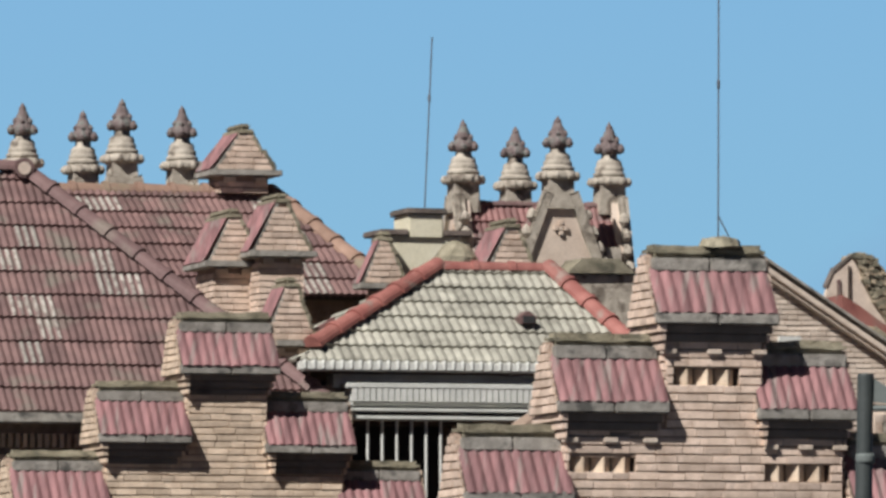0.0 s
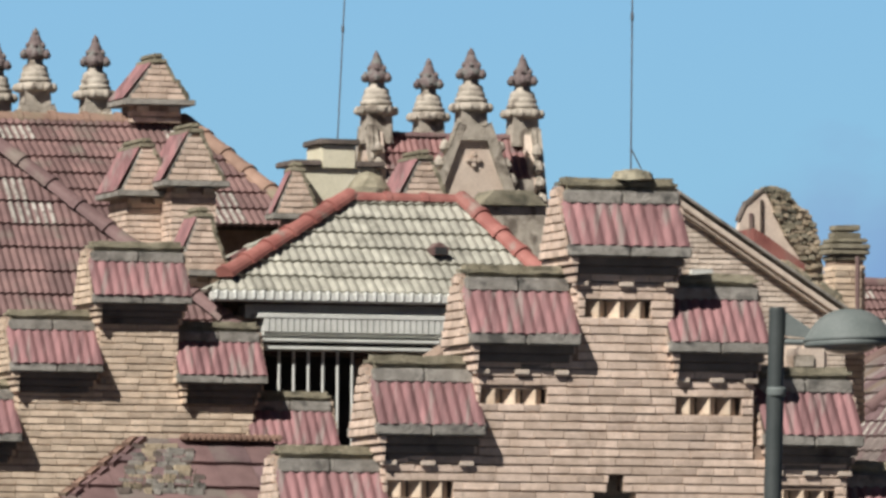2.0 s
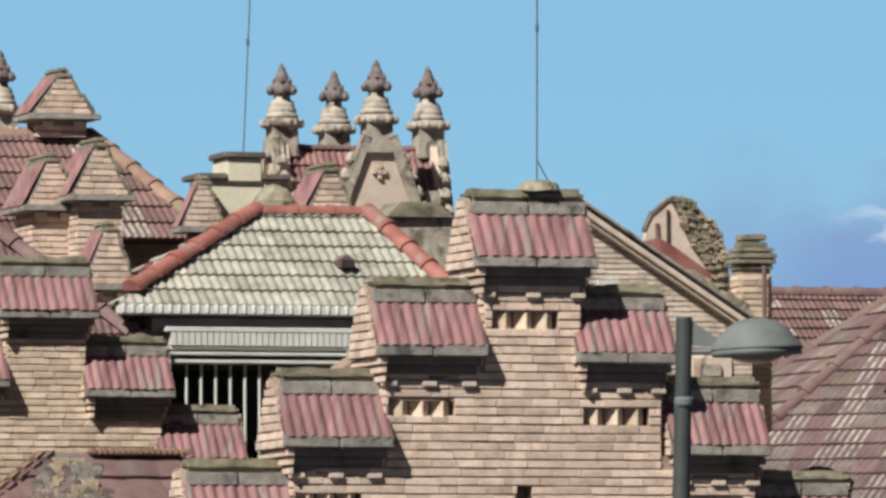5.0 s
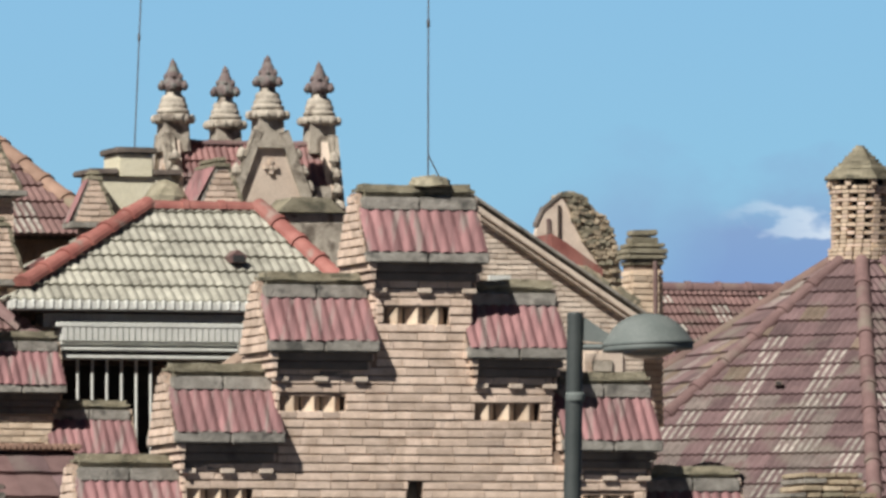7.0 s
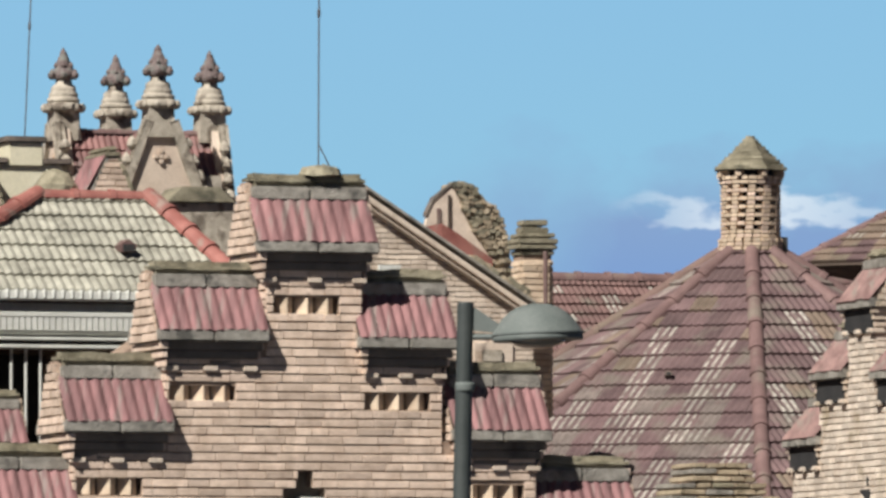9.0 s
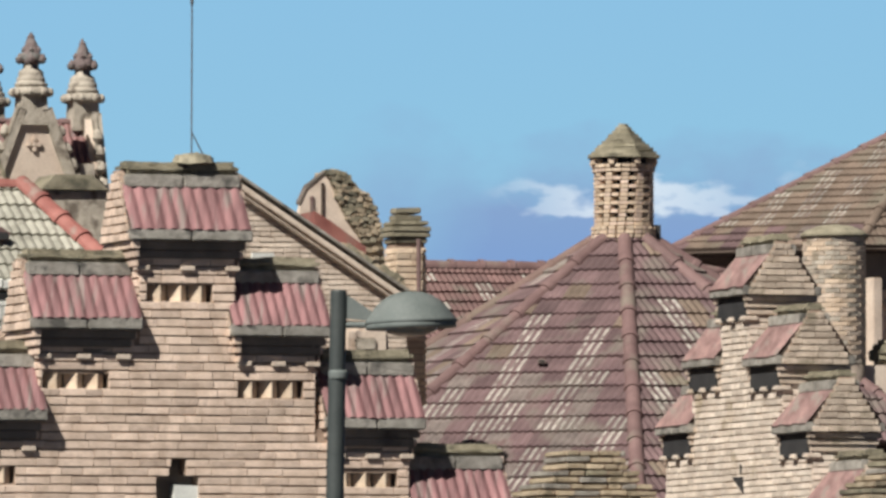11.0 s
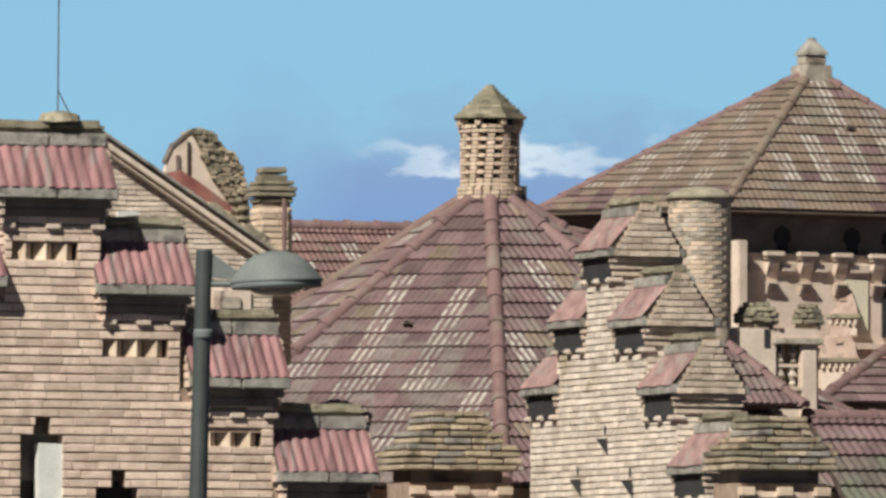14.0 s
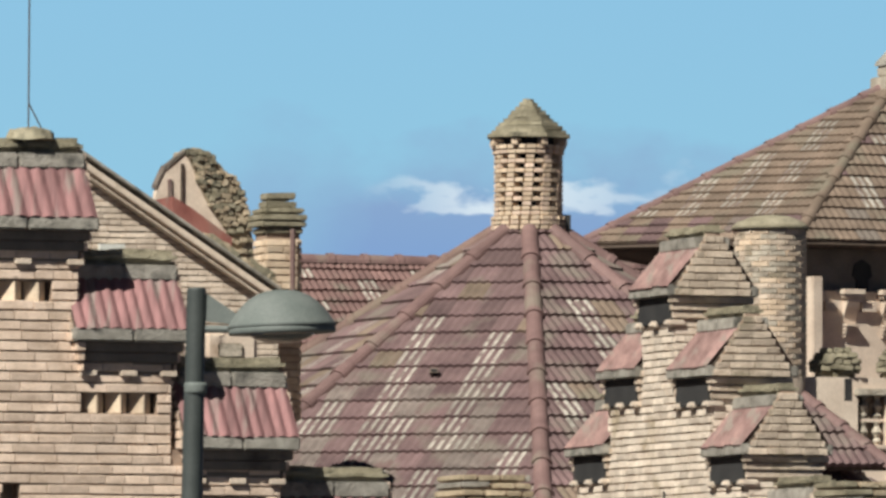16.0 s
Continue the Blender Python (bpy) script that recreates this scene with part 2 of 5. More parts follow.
def brick_mesh(kind, mat):
    if (kind, mat.name) not in BRICK_MESHES:
        me = bpy.data.meshes.new("brick")
        me.from_pydata(BRICKS[kind][0], [], BRICKS[kind][1])
        me.materials.append(mat)
        BRICK_MESHES[kind, mat.name] = me
    return BRICK_MESHES[kind, mat.name]


def brickwork(parent, frame_m, z0, z1, spans, mat, k=1.0, singles=0, length=0.215, course=0.068, holes=(), seed=1, proud=0.012, keep=None):
    """Courses of bricks on the plane y = 0 of frame_m (facing -y), from z0 to z1. spans(z) gives the runs (x0, x1)."""
    r = random.Random(seed)
    heap = Heap()
    ch, bl = course * k, length * k
    count = 0
    for row in range(int((z1 - z0) / ch + 0.01)):
        z = z0 + row * ch
        runs = []
        for a, b in spans(z + ch / 2):
            pieces = [(a, b)]
            for hx0, hx1, hz0, hz1 in holes:
                if hz0 < z + ch / 2 < hz1:
                    pieces = [q for p, s in pieces for q in ((p, min(s, hx0)), (max(p, hx1), s)) if q[1] - q[0] > 0.01]
            runs += pieces
        for a, b in runs:
            x = a - (row % 2) * bl / 2 - r.uniform(0, 0.04) * k
            while x < b - 0.004:
                run = bl * r.choice((1, 1, 0.62, 1.35, 1.1, 0.8))
                p, s = max(x, a), min(x + run - 0.003 * k, b)
                x += run
                if s - p < 0.012:
                    continue
                kind = r.randrange(5)
                h = ch * r.uniform(0.78, 0.86)
                y = -proud - r.uniform(0, 0.006)
                tilt = r.uniform(-0.004, 0.004)
                m = frame_m @ Matrix.Translation((p, y, z + ch * 0.07 + r.uniform(-0.002, 0.002))) @ Matrix.Rotation(tilt, 4, "Y") @ Matrix.Diagonal((s - p, 1, h, 1))
                if count < singles and (keep is None or keep(p, z)):
                    ob = new("brick", brick_mesh(kind, mat))
                    ob.parent = parent
                    ob.matrix_local = m
                    count += 1
                else:
                    heap.add([tuple(m @ Vector(v)) for v in BRICKS[kind][0]], BRICKS[kind][1])
    heap.place("brickwork", [mat], parent, "weathered courses of sandy bricks")


def facing(x=0, y=0, z=0, turn=0):
    """Frame of a wall face inside a thing: turn 0 faces -y, 90 faces +x, -90 faces -x, 180 faces +y."""
    return Matrix.Translation((x, y, z)) @ Matrix.Rotation(radians(turn), 4, "Z")


# ---- roof tiles ----
def tile_shape(w, e, waves=2, depth=0.022, lip=0.024):
    verts, n = [], 6 * waves
    for v, lift in ((-0.02, lip - 0.03), (-0.02, lip), (e * 0.5, lip * 0.5), (e + 0.02, -0.004)):
        for i in range(n + 1):
            u = w * i / n
            bulge = depth * (0.5 + 0.5 * math.cos(2 * math.pi * (waves * i / n + 0.5))) ** 0.8
            verts.append((u, v, lift + bulge))
    faces = [(r * (n + 1) + i, r * (n + 1) + i + 1, (r + 1) * (n + 1) + i + 1, (r + 1) * (n + 1) + i) for r in range(3) for i in range(n)]
    crest = [r > 0 and i % 6 in (1, 2, 3) for r in range(3) for i in range(n)]
    return verts, faces, crest


def tiled(parent, frame_m, poly, mats, pick, deck_mat=None, w=0.24, e=0.33, singles=0, seed=3, waves=2, depth=0.015, deck=0.05, keep=None, lip=0.024):
    """Tiles over the polygon (u along the eave, v up the slope) in the plane z = 0 of frame_m, with a deck under them."""
    r = random.Random(seed)
    verts, faces, crest = tile_shape(w, e, waves, depth, lip)
    meshes = []
    for slot, m in enumerate(mats):
        me = bpy.data.meshes.new("tile")
        me.from_pydata(verts, [], faces)
        me.materials.append(m)
        if m is TILE_PALE:
            me.materials.append(mats[0])
            me.polygons.foreach_set("material_index", [0 if c else 1 for c in crest])
        meshes.append(me)
    us, vs = [p[0] for p in poly], [p[1] for p in poly]
    edges = []
    for (ax, ay), (bx, by) in zip(poly, poly[1:] + poly[:1]):
        nrm = Vector((ay - by, bx - ax, 0)).normalized()
        edges.append((Vector((ax, ay, 0)), nrm))
    if sum(ax * by - bx * ay for (ax, ay), (bx, by) in zip(poly, poly[1:] + poly[:1])) < 0:
        edges = [(a, -nrm) for a, nrm in edges]
    heap, count = Heap(), 0
    for j in range(int((max(vs) - min(vs)) / e) + 1):
        for i in range(-1, int((max(us) - min(us)) / w) + 1):
            u, v = min(us) + i * w + r.uniform(-0.0015, 0.0015), min(vs) + j * e + r.uniform(-0.005, 0.005)
            corners = [Vector((u + a, v + b, 0)) for a in (0, w) for b in (0, e)]
            worst = [min((c - p).dot(nrm) for c in corners) for p, nrm in edges]
            best = [max((c - p).dot(nrm) for c in corners) for p, nrm in edges]
            if min(best) <= 0.01:
                continue
            slot = pick(i, j, r)
            if min(worst) <= -0.02 and mats[slot] is TILE_PALE:
                slot = 0
            m = Matrix.Translation((u, v, r.uniform(-0.0015, 0.002))) @ Matrix.Rotation(r.uniform(-0.003, 0.003), 4, "Z")
            if min(worst) > -0.02:
                if count < singles and (keep is None or keep(u, v)):
                    ob = new("tile", meshes[slot])
                    ob.parent = parent
                    ob.matrix_local = frame_m @ m
                    count += 1
                else:
                    placed = [tuple(frame_m @ (m @ Vector(q))) for q in verts]
                    if mats[slot] is TILE_PALE:
                        heap.add(placed, faces, [slot if c else 0 for c in crest])
                    else:
                        heap.add(placed, faces, slot)
                continue
            bm = bmesh.new()
            vv = [bm.verts.new(m @ Vector(q)) for q in verts]
            for f in faces:
                bm.faces.new([vv[q] for q in f])
            for (p, nrm), low in zip(edges, worst):
                if low <= -0.02:
                    bmesh.ops.bisect_plane(bm, geom=bm.verts[:] + bm.edges[:] + bm.faces[:], plane_co=p, plane_no=nrm, clear_inner=True)
            bm.verts.index_update()
            heap.add([tuple(frame_m @ q.co) for q in bm.verts], [[q.index for q in f.verts] for f in bm.faces], slot)
            bm.free()
    heap.place("tiling", mats, parent, "overlapping rows of wavy roof tiles")
    bm = bmesh.new()
    lower = [bm.verts.new(frame_m @ Vector((a, b, -deck))) for a, b in poly]
    upper = [bm.verts.new(frame_m @ Vector((a, b, -0.006))) for a, b in poly]
    bm.faces.new(lower)
    bm.faces.new(upper)
    for i in range(len(poly)):
        k = (i + 1) % len(poly)
        bm.faces.new((lower[i], lower[k], upper[k], upper[i]))
    part("deck", bm, deck_mat or TIMBER, parent)


def slope(parent, eave_a, eave_b, top, mats, pick, extra=(), **k):
    """Tiled slope over eave_a, eave_b and the points top (places in the thing), all in one plane."""
    a, b = Vector(eave_a), Vector(eave_b)
    u = (b - a).normalized()
    n = u.cross(Vector(top[0]) - a).normalized()
    if n.z < 0:
        n = -n
    v = n.cross(u)
    frame_m = Matrix.Translation(a) @ Matrix((u, v, n)).transposed().to_4x4()
    poly = [((Vector(p) - a).dot(u), (Vector(p) - a).dot(v)) for p in (eave_a, eave_b, *top)]
    tiled(parent, frame_m, poly, mats, pick, **k)


RIDGE_CACHE = {}


def ridge(parent, a, b, mat, r=0.085, step=0.38, lift=0.0):
    """A run of half-round ridge tiles from a to b, each overlapping the next."""
    a, b = Vector(a), Vector(b)
    n = max(1, round((b - a).length / step))
    d = (b - a) / n
    key = (mat.name, r, round(d.length, 3))
    if key not in RIDGE_CACHE:
        bm = bmesh.new()
        L = d.length
        rings = []
        for x, rr in ((-0.03, r * 1.0), (-0.03, r * 1.12), (0.02, r * 1.12), (0.03, r), (L, r * 0.9)):
            rings.append([bm.verts.new((x, rr * math.cos(math.pi * (i / 8)) * 1.05, rr * math.sin(math.pi * (i / 8)) - 0.03)) for i in range(9)])
        for p, q in zip(rings, rings[1:]):
            for i in range(8):
                bm.faces.new((p[i], p[i + 1], q[i + 1], q[i]))
        bm.faces.new(rings[0])
        RIDGE_CACHE[key] = mesh_of("ridge_tile", bm, mat)
    x = d.normalized()
    y = ZUP.cross(x).normalized()
    m = Matrix((x, y, x.cross(y))).transposed().to_4x4()
    for i in range(n):
        ob = new("ridge_tile", RIDGE_CACHE[key])
        ob.parent = parent
        ob.matrix_local = Matrix.Translation(a + d * i + ZUP * lift) @ m


def columns(every, width, share, base=0, pale=1, start=0):
    """Picker that paints slanting columns of pale tiles among the rest."""
    def pick(i, j, r):
        return pale if (i + start) % every < width and r.random() < share else base
    return pick


def plain(i, j, r):
    return 0


# ---- saddle cap of a stepped gable ----
def saddle_cap(parent, x, y, z, k, L, turn=0, dentils=3, mat=BRICK, seed=0, deep=False):
    """Tiled saddle cap with its ridge along x (before turn); z is the underside of its eave slabs."""
    base = Matrix.Translation((x, y, z)) @ Matrix.Rotation(radians(turn), 4, "Z")
    cap = new("saddle_cap")
    cap.parent = parent
    cap.matrix_local = base
    h = L / 2
    core = prism([(-0.36 * k, 0.0), (0.36 * k, 0.0), (0.36 * k, 0.10 * k), (0.10 * k, 0.43 * k), (-0.10 * k, 0.43 * k), (-0.36 * k, 0.10 * k)], "x", -h + 0.02, h - 0.02)
    part("core", core, MORTAR, cap)
    for sy in (-1, 1):
        bm = bmesh.new()
        n = 2
        for i in range(n):
            a, b = -h - 0.01 + (L + 0.02) * i / n, -h - 0.01 + (L + 0.02) * (i + 1) / n - 0.002
            y0, y1 = sorted((sy * 0.28 * k, sy * 0.435 * k))
            box(bm, a, b, y0, y1, 0.0, 0.10 * k, 0.012 * k)
        part("eave_slab", rough_up(bm, 0.007, seed), STONE, cap)
    bm = bmesh.new()
    for i in range(2):
        a, b = -h + 0.03 + (L - 0.03) * i / 2, -h + 0.03 + (L - 0.03) * (i + 1) / 2 - 0.002
        box(bm, a, b, -0.16 * k, 0.16 * k, 0.42 * k, 0.53 * k, 0.014 * k)
    part("ridge_slab", rough_up(bm, 0.007, seed + 3), STONE, cap)
    bm = bmesh.new()
    box(bm, -h + 0.02, h + 0.01, -0.115 * k, 0.115 * k, 0.53 * k, 0.635 * k, 0.04 * k)
    bmesh.ops.subdivide_edges(bm, edges=[e for e in bm.edges if e.calc_length() > L * 0.6], cuts=8)
    part("ridge_coping", rough_up(bm, 0.014, seed + 5), MOSS, cap)
    width = L / 5
    for sy in (-1, 1):
        a, b = (-h, sy * 0.40 * k, 0.085 * k), (h, sy * 0.40 * k, 0.085 * k)
        slope(cap, a, b, [(h, sy * 0.11 * k, 0.455 * k), (-h, sy * 0.11 * k, 0.455 * k)], [CAP_FADED if deep else CAP_RED], plain, w=width, e=0.55 * k, waves=2,
              depth=0.017 * k, deck=0.02, singles=5, seed=seed)
    profile = [(-0.37 * k, 0.0), (0.37 * k, 0.0), (0.37 * k, 0.06 * k), (0.06 * k, 0.56 * k), (-0.06 * k, 0.56 * k), (-0.37 * k, 0.06 * k)]

    def across(zz):
        w = min(0.37 * k, 0.37 * k - (zz - 0.06 * k) * 0.62)
        return [(-w, w)]
    for side, turned in ((-1, -90), (1, 90)):
        x0, x1 = sorted((side * (h - 0.05), side * (h + 0.005)))
        part("end_wall", prism(profile, "x", x0, x1), MORTAR, cap)
        brickwork(cap, facing(side * (h + 0.005), 0, 0, turned), 0.0, 0.56 * k, across, mat, k, seed=seed + 11, singles=14)
    bm = bmesh.new()
    for i, (out, low) in enumerate(((0.352, -0.066), (0.325, -0.134), (0.298, -0.202))):
        box(bm, -h + 0.03 + 0.03 * i, h - 0.03 - 0.03 * i, -out * k, out * k, low * k, (low + 0.064) * k, 0.006)
    # Side wing: one solid near-black box paints the shaded void below the eave.
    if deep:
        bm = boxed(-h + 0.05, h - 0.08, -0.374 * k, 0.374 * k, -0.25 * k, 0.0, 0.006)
    # Corbels take a dark tone: the eave's shade is put into their colour.
    part("corbel_course", bm, DARK if deep else SHADE_BROWN, cap)
    for side in (-1, 1):
        for i in range(3):
            x0, x1 = sorted((side * (h - 0.01 - 0.022 * i * k), side * (h - 0.075)))
            reach = 0.40 * k - 0.015 * i if side < 0 or deep else 0.33 * k - 0.02 * i
            part("end_corbel", rough_up(boxed(x0, x1, -reach, reach, (-0.064 - 0.068 * i) * k, (-0.006 - 0.068 * i) * k, 0.006), 0.004, i), mat, cap)
    for i in range(dentils):
        s = -h + 0.12 * k + (L - 0.24 * k) * i / (dentils - 1)
        for sy in (-1, 1):
            y0, y1 = sorted((sy * 0.24 * k, sy * (0.41 if deep else 0.332) * k))
            low = -0.27 if deep else -0.228
            wide, tall = (0.07, 0.056) if deep else (0.058, 0.040)
            part("corbel_brick", boxed(s - wide * k, s + wide * k, y0, y1, low * k, (low + tall) * k, 0.012 if deep else 0.006), BRICK_SUN if deep else BRICK_GREY, cap)
    return cap


def stepped_gable(name, label, x, y, k, caps, floor_z, cap_mat=None, turn=0, slots=True, singles=300, extra_holes=(), mat=BRICK, thick=0.285, dentils=3):
    """caps: (centre along the wall, underside of the eave slab, length). Wall front is y = -thick * k."""
    g = thing(name, label, "wall", x, y, 0, turn, kind="structure")
    t = thick * k
    caps = sorted(caps)
    holes = list(extra_holes)
    edges = []
    for i, (c, z, L) in enumerate(caps):
        x0 = c - L / 2 + 0.10 * k
        x1 = c + L / 2 - 0.10 * k
        edges.append([x0, x1, z])
    top = max(range(len(caps)), key=lambda i: caps[i][1])
    for i in range(len(edges) - 1):
        if i < top:
            edges[i][1] = edges[i + 1][0]
        else:
            edges[i + 1][0] = edges[i][1]
    if slots:
        for c, z, L in caps:
            holes.append((c - 0.33 * k, c + 0.21 * k, z - 0.475 * k, z - 0.338 * k))
    # wall core behind the bricks, with the openings left free
    xs = sorted({v for e in edges for v in e[:2]} | {v for hh in holes for v in hh[:2]})
    zs = sorted({e[2] for e in edges} | {v for hh in holes for v in hh[2:]} | {floor_z})
    for xa, xb in zip(xs, xs[1:]):
        if xb - xa < 0.001:
            continue
        mid = (xa + xb) / 2
        tall = [e[2] for e in edges if e[0] < mid < e[1]]
        if not tall:
            continue
        cuts = sorted((hh[2], hh[3]) for hh in holes if hh[0] < mid < hh[1])
        low = floor_z
        for ha, hb in cuts + [(max(tall), None)]:
            if ha > low + 0.001:
                part("core_block", boxed(xa, xb, -t, t, low, min(ha, max(tall))), MORTAR, g)
            low = hb
    # Solid block inside the wall; its near-black colour stands for the hollow's shade.
    part("cavity", boxed(edges[0][0] + 0.1, edges[-1][1] - 0.1, -t + 0.16 * k, t - 0.05, floor_z, min(e[2] for e in edges)), DARK, g)
    for hh in [q for q in holes[len(extra_holes):]]:
        # Slot backs are coloured dark to paint the shade between turned bricks.
        part("slot_back", boxed(hh[0] - 0.01, hh[1] + 0.01, -t + 0.12 * k, -t + 0.16 * k, hh[2] - 0.01, hh[3] + 0.01), SHADE_BROWN, g)
        for q in range(3):
            m = Matrix.Translation((hh[0] + (0.115 + 0.165 * q) * k, -t + 0.055 * k, 0)) @ Matrix.Rotation(radians(45), 4, "Z")
            part("turned_brick", boxed(-0.045 * k, 0.045 * k, -0.045 * k, 0.075 * k, hh[2], hh[3], 0.004, m), BRICK_PALE, g)

    def spans(z):
        run = [(e[0], e[1]) for e in edges if e[2] - 0.13 * k > z]
        return [(min(a for a, b in run), max(b for a, b in run))] if run else []
    brickwork(g, facing(0, -t, 0), 6.5, caps[top][1], spans, mat, k, singles=singles, holes=holes,
              keep=lambda p, z: True, seed=5)
    for i, (x0, x1, z) in enumerate(edges):
        if i <= top:
            below = edges[i - 1][2] if i else 6.5
            brickwork(g, facing(x0, 0, 0, -90), below, z, lambda zz: [(-t, t)], mat, k, seed=17 + i)
        if i >= top:
            below = edges[i + 1][2] if i + 1 < len(edges) else 6.5
            brickwork(g, facing(x1, 0, 0, 90), below, z, lambda zz: [(-t, t)], mat, k, seed=27 + i)
    for i, (c, z, L) in enumerate(caps):
        saddle_cap(g, c, 0, z, k, L, dentils=dentils, mat=cap_mat or mat, seed=i, deep=cap_mat is not None)
    return g


# ---- backdrop of sky with a far cloud bank ----
def make_backdrop():
    m = bpy.data.materials.new("far_sky")
    m.use_nodes = True
    tree = m.node_tree
    n, wire = tree.nodes, tree.links.new
    n.clear()
    out, glow = n.new("ShaderNodeOutputMaterial"), n.new("ShaderNodeEmission")
    wire(glow.outputs[0], out.inputs["Surface"])
    place = n.new("ShaderNodeNewGeometry")
    split = n.new("ShaderNodeSeparateXYZ")
    wire(place.outputs["Position"], split.inputs[0])

    def band(src, a, b, c=0.0, d=1.0):
        r = n.new("ShaderNodeMapRange")
        for key, val in (("From Min", a), ("From Max", b), ("To Min", c), ("To Max", d)):
            r.inputs[key].default_value = val
        wire(src, r.inputs["Value"])
        return r.outputs["Result"]

    def mixed(fac, a, b):
        x = n.new("ShaderNodeMix")
        x.data_type = "RGBA"
        wire(fac, x.inputs["Factor"])
        for socket, c in ((x.inputs["A"], a), (x.inputs["B"], b)):
            if isinstance(c, tuple):
                socket.default_value = (*c, 1)
            else:
                wire(c, socket)
        return x.outputs["Result"]

    def maths(kind, a, b):
        x = n.new("ShaderNodeMath")
        x.operation = kind
        for socket, c in zip(x.inputs, (a, b)):
            if isinstance(c, float):
                socket.default_value = c
            else:
                wire(c, socket)
        return x.outputs[0]

    def wisps(scale, sx, sz, detail=6.0):
        mp = n.new("ShaderNodeMapping")
        mp.inputs["Scale"].default_value = (sx, 1.0, sz)
        wire(place.outputs["Position"], mp.inputs["Vector"])
        t = n.new("ShaderNodeTexNoise")
        t.inputs["Scale"].default_value, t.inputs["Detail"].default_value = scale, detail
        wire(mp.outputs["Vector"], t.inputs["Vector"])
        return t.outputs["Fac"]

    x, z = split.outputs["X"], split.outputs["Z"]
    blue = mixed(band(z, BANK_Z - 15, BANK_Z + 75), (0.29, 0.56, 0.76), (0.235, 0.49, 0.78))
    ragged = maths("ADD", z, band(wisps(0.06, 1.0, 1.6), 0.2, 0.8, -9.0, 9.0))
    bank_left = maths("ADD", x, band(wisps(0.03, 1.0, 1.0), 0.2, 0.8, -12.0, 12.0))
    bank = maths("MULTIPLY", band(ragged, BANK_Z + 12.0, BANK_Z - 2.0), band(bank_left, BANK_X - 12.0, BANK_X + 16.0))
    bank_tone = mixed(band(z, BANK_Z - 22, BANK_Z + 6), (0.17, 0.32, 0.68), (0.255, 0.385, 0.62))
    colour = mixed(bank, blue, bank_tone)
    puff = maths("ADD", z, band(wisps(0.09, 1.0, 2.2), 0.2, 0.8, -6.0, 6.0))
    crest = maths("MULTIPLY", band(puff, CREST_Z + 3.0, CREST_Z + 0.6), band(puff, CREST_Z - 2.0, CREST_Z - 0.4))
    across = maths("MULTIPLY", band(x, CREST_X0 - 6.0, CREST_X0 + 16.0), band(x, CREST_X1 + 14.0, CREST_X1 - 22.0))
    colour = mixed(maths("MULTIPLY", crest, across), colour, (0.76, 0.85, 0.95))
    wire(colour, glow.inputs["Color"])
    glow.inputs["Strength"].default_value = 0.79
    bm = bmesh.new()
    corners = [bm.verts.new(p) for p in ((-400, 1500, -60), (400, 1500, -60), (400, 1500, 400), (-400, 1500, 400))]
    bm.faces.new(corners)
    ob = new("backdrop", mesh_of("backdrop", bm, m))
    tagged(ob, "blue sky with a low far bank of cloud", "sky", kind="structure")


BANK_X, BANK_Z, CREST_X0, CREST_X1, CREST_Z = 4.0, 87.0, 28.0, 62.0, 88.5
make_backdrop()
ground = new("ground", mesh_of("ground", boxed(-3000, 3000, -3000, 3000, -1.0, 0.0), material("street_asphalt", (0.045, 0.045, 0.045), (0.065, 0.063, 0.06), 2)))
tagged(ground, "grey asphalt ground around the buildings", "ground", kind="structure")

TURN = Matrix.Rotation(radians(18), 4, "Z")


def at(x, y, z):
    return Matrix.Translation((x, y, z)) @ TURN


# ---- the large stepped gable ----
gable = stepped_gable("wall_gable", "sandy brick stepped gable with red tiled saddle caps", 0, 0.33, 1.0, [
    (-1.167, 9.071, 0.97), (-2.008, 8.377, 0.88), (-2.762, 7.662, 0.86), (-3.510, 6.952, 0.86),
    (-0.428, 8.335, 0.80), (0.340, 7.623, 0.80), (1.065, 6.893, 0.82),
], 0.0, singles=420, extra_holes=[
    (-1.302, -1.174, 7.265, 7.387),
    (-1.421, -1.073, 6.731, 7.265),
    (-0.681, -0.563, 6.857, 6.987),
    (-0.808, -0.463, 6.321, 6.857),
])

part("pale_panel", rough_up(boxed(-1.265, -1.062, -0.27, -0.15, 6.273, 7.181), 0.006), PAINT_WHITE, gable, "weathered white panel")

# Dark sheets added behind the openings; their colour paints the inner shade.
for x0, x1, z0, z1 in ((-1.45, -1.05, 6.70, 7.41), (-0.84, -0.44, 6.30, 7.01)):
    part("recess_back", boxed(x0, x1, -0.12, -0.08, z0, z1), SHADE_BROWN, gable)

# ---- the smaller stepped gable beside the hipped roof ----
stepped_gable("wall_gable", "small sandy brick stepped gable with tiled caps", 0, 5.27, 0.82, [
    (-3.771, 8.883, 0.82), (-4.487, 8.314, 0.76), (-5.181, 7.738, 0.80),
    (-3.089, 8.240, 0.74), (-2.472, 7.681, 0.74),
], 0.0, slots=False, singles=520, mat=BRICK_OCHRE, thick=0.25, dentils=0)

# ---- the gable of the side wing ----
stepped_gable("wall_gable", "sunlit pale brick stepped gable of the side wing", 4.0 + 0.435 * 0.78, 0, 0.78, [
    (-c, z, 0.78) for c, z in (
        (1.962, 8.791), (1.210, 8.200), (0.536, 7.640), (-0.153, 6.989),
        (2.639, 8.243), (3.285, 7.717))
], 0.0, turn=-90, slots=False, mat=BRICK_SUN, cap_mat=BRICK_WORN, singles=640, thick=0.33)


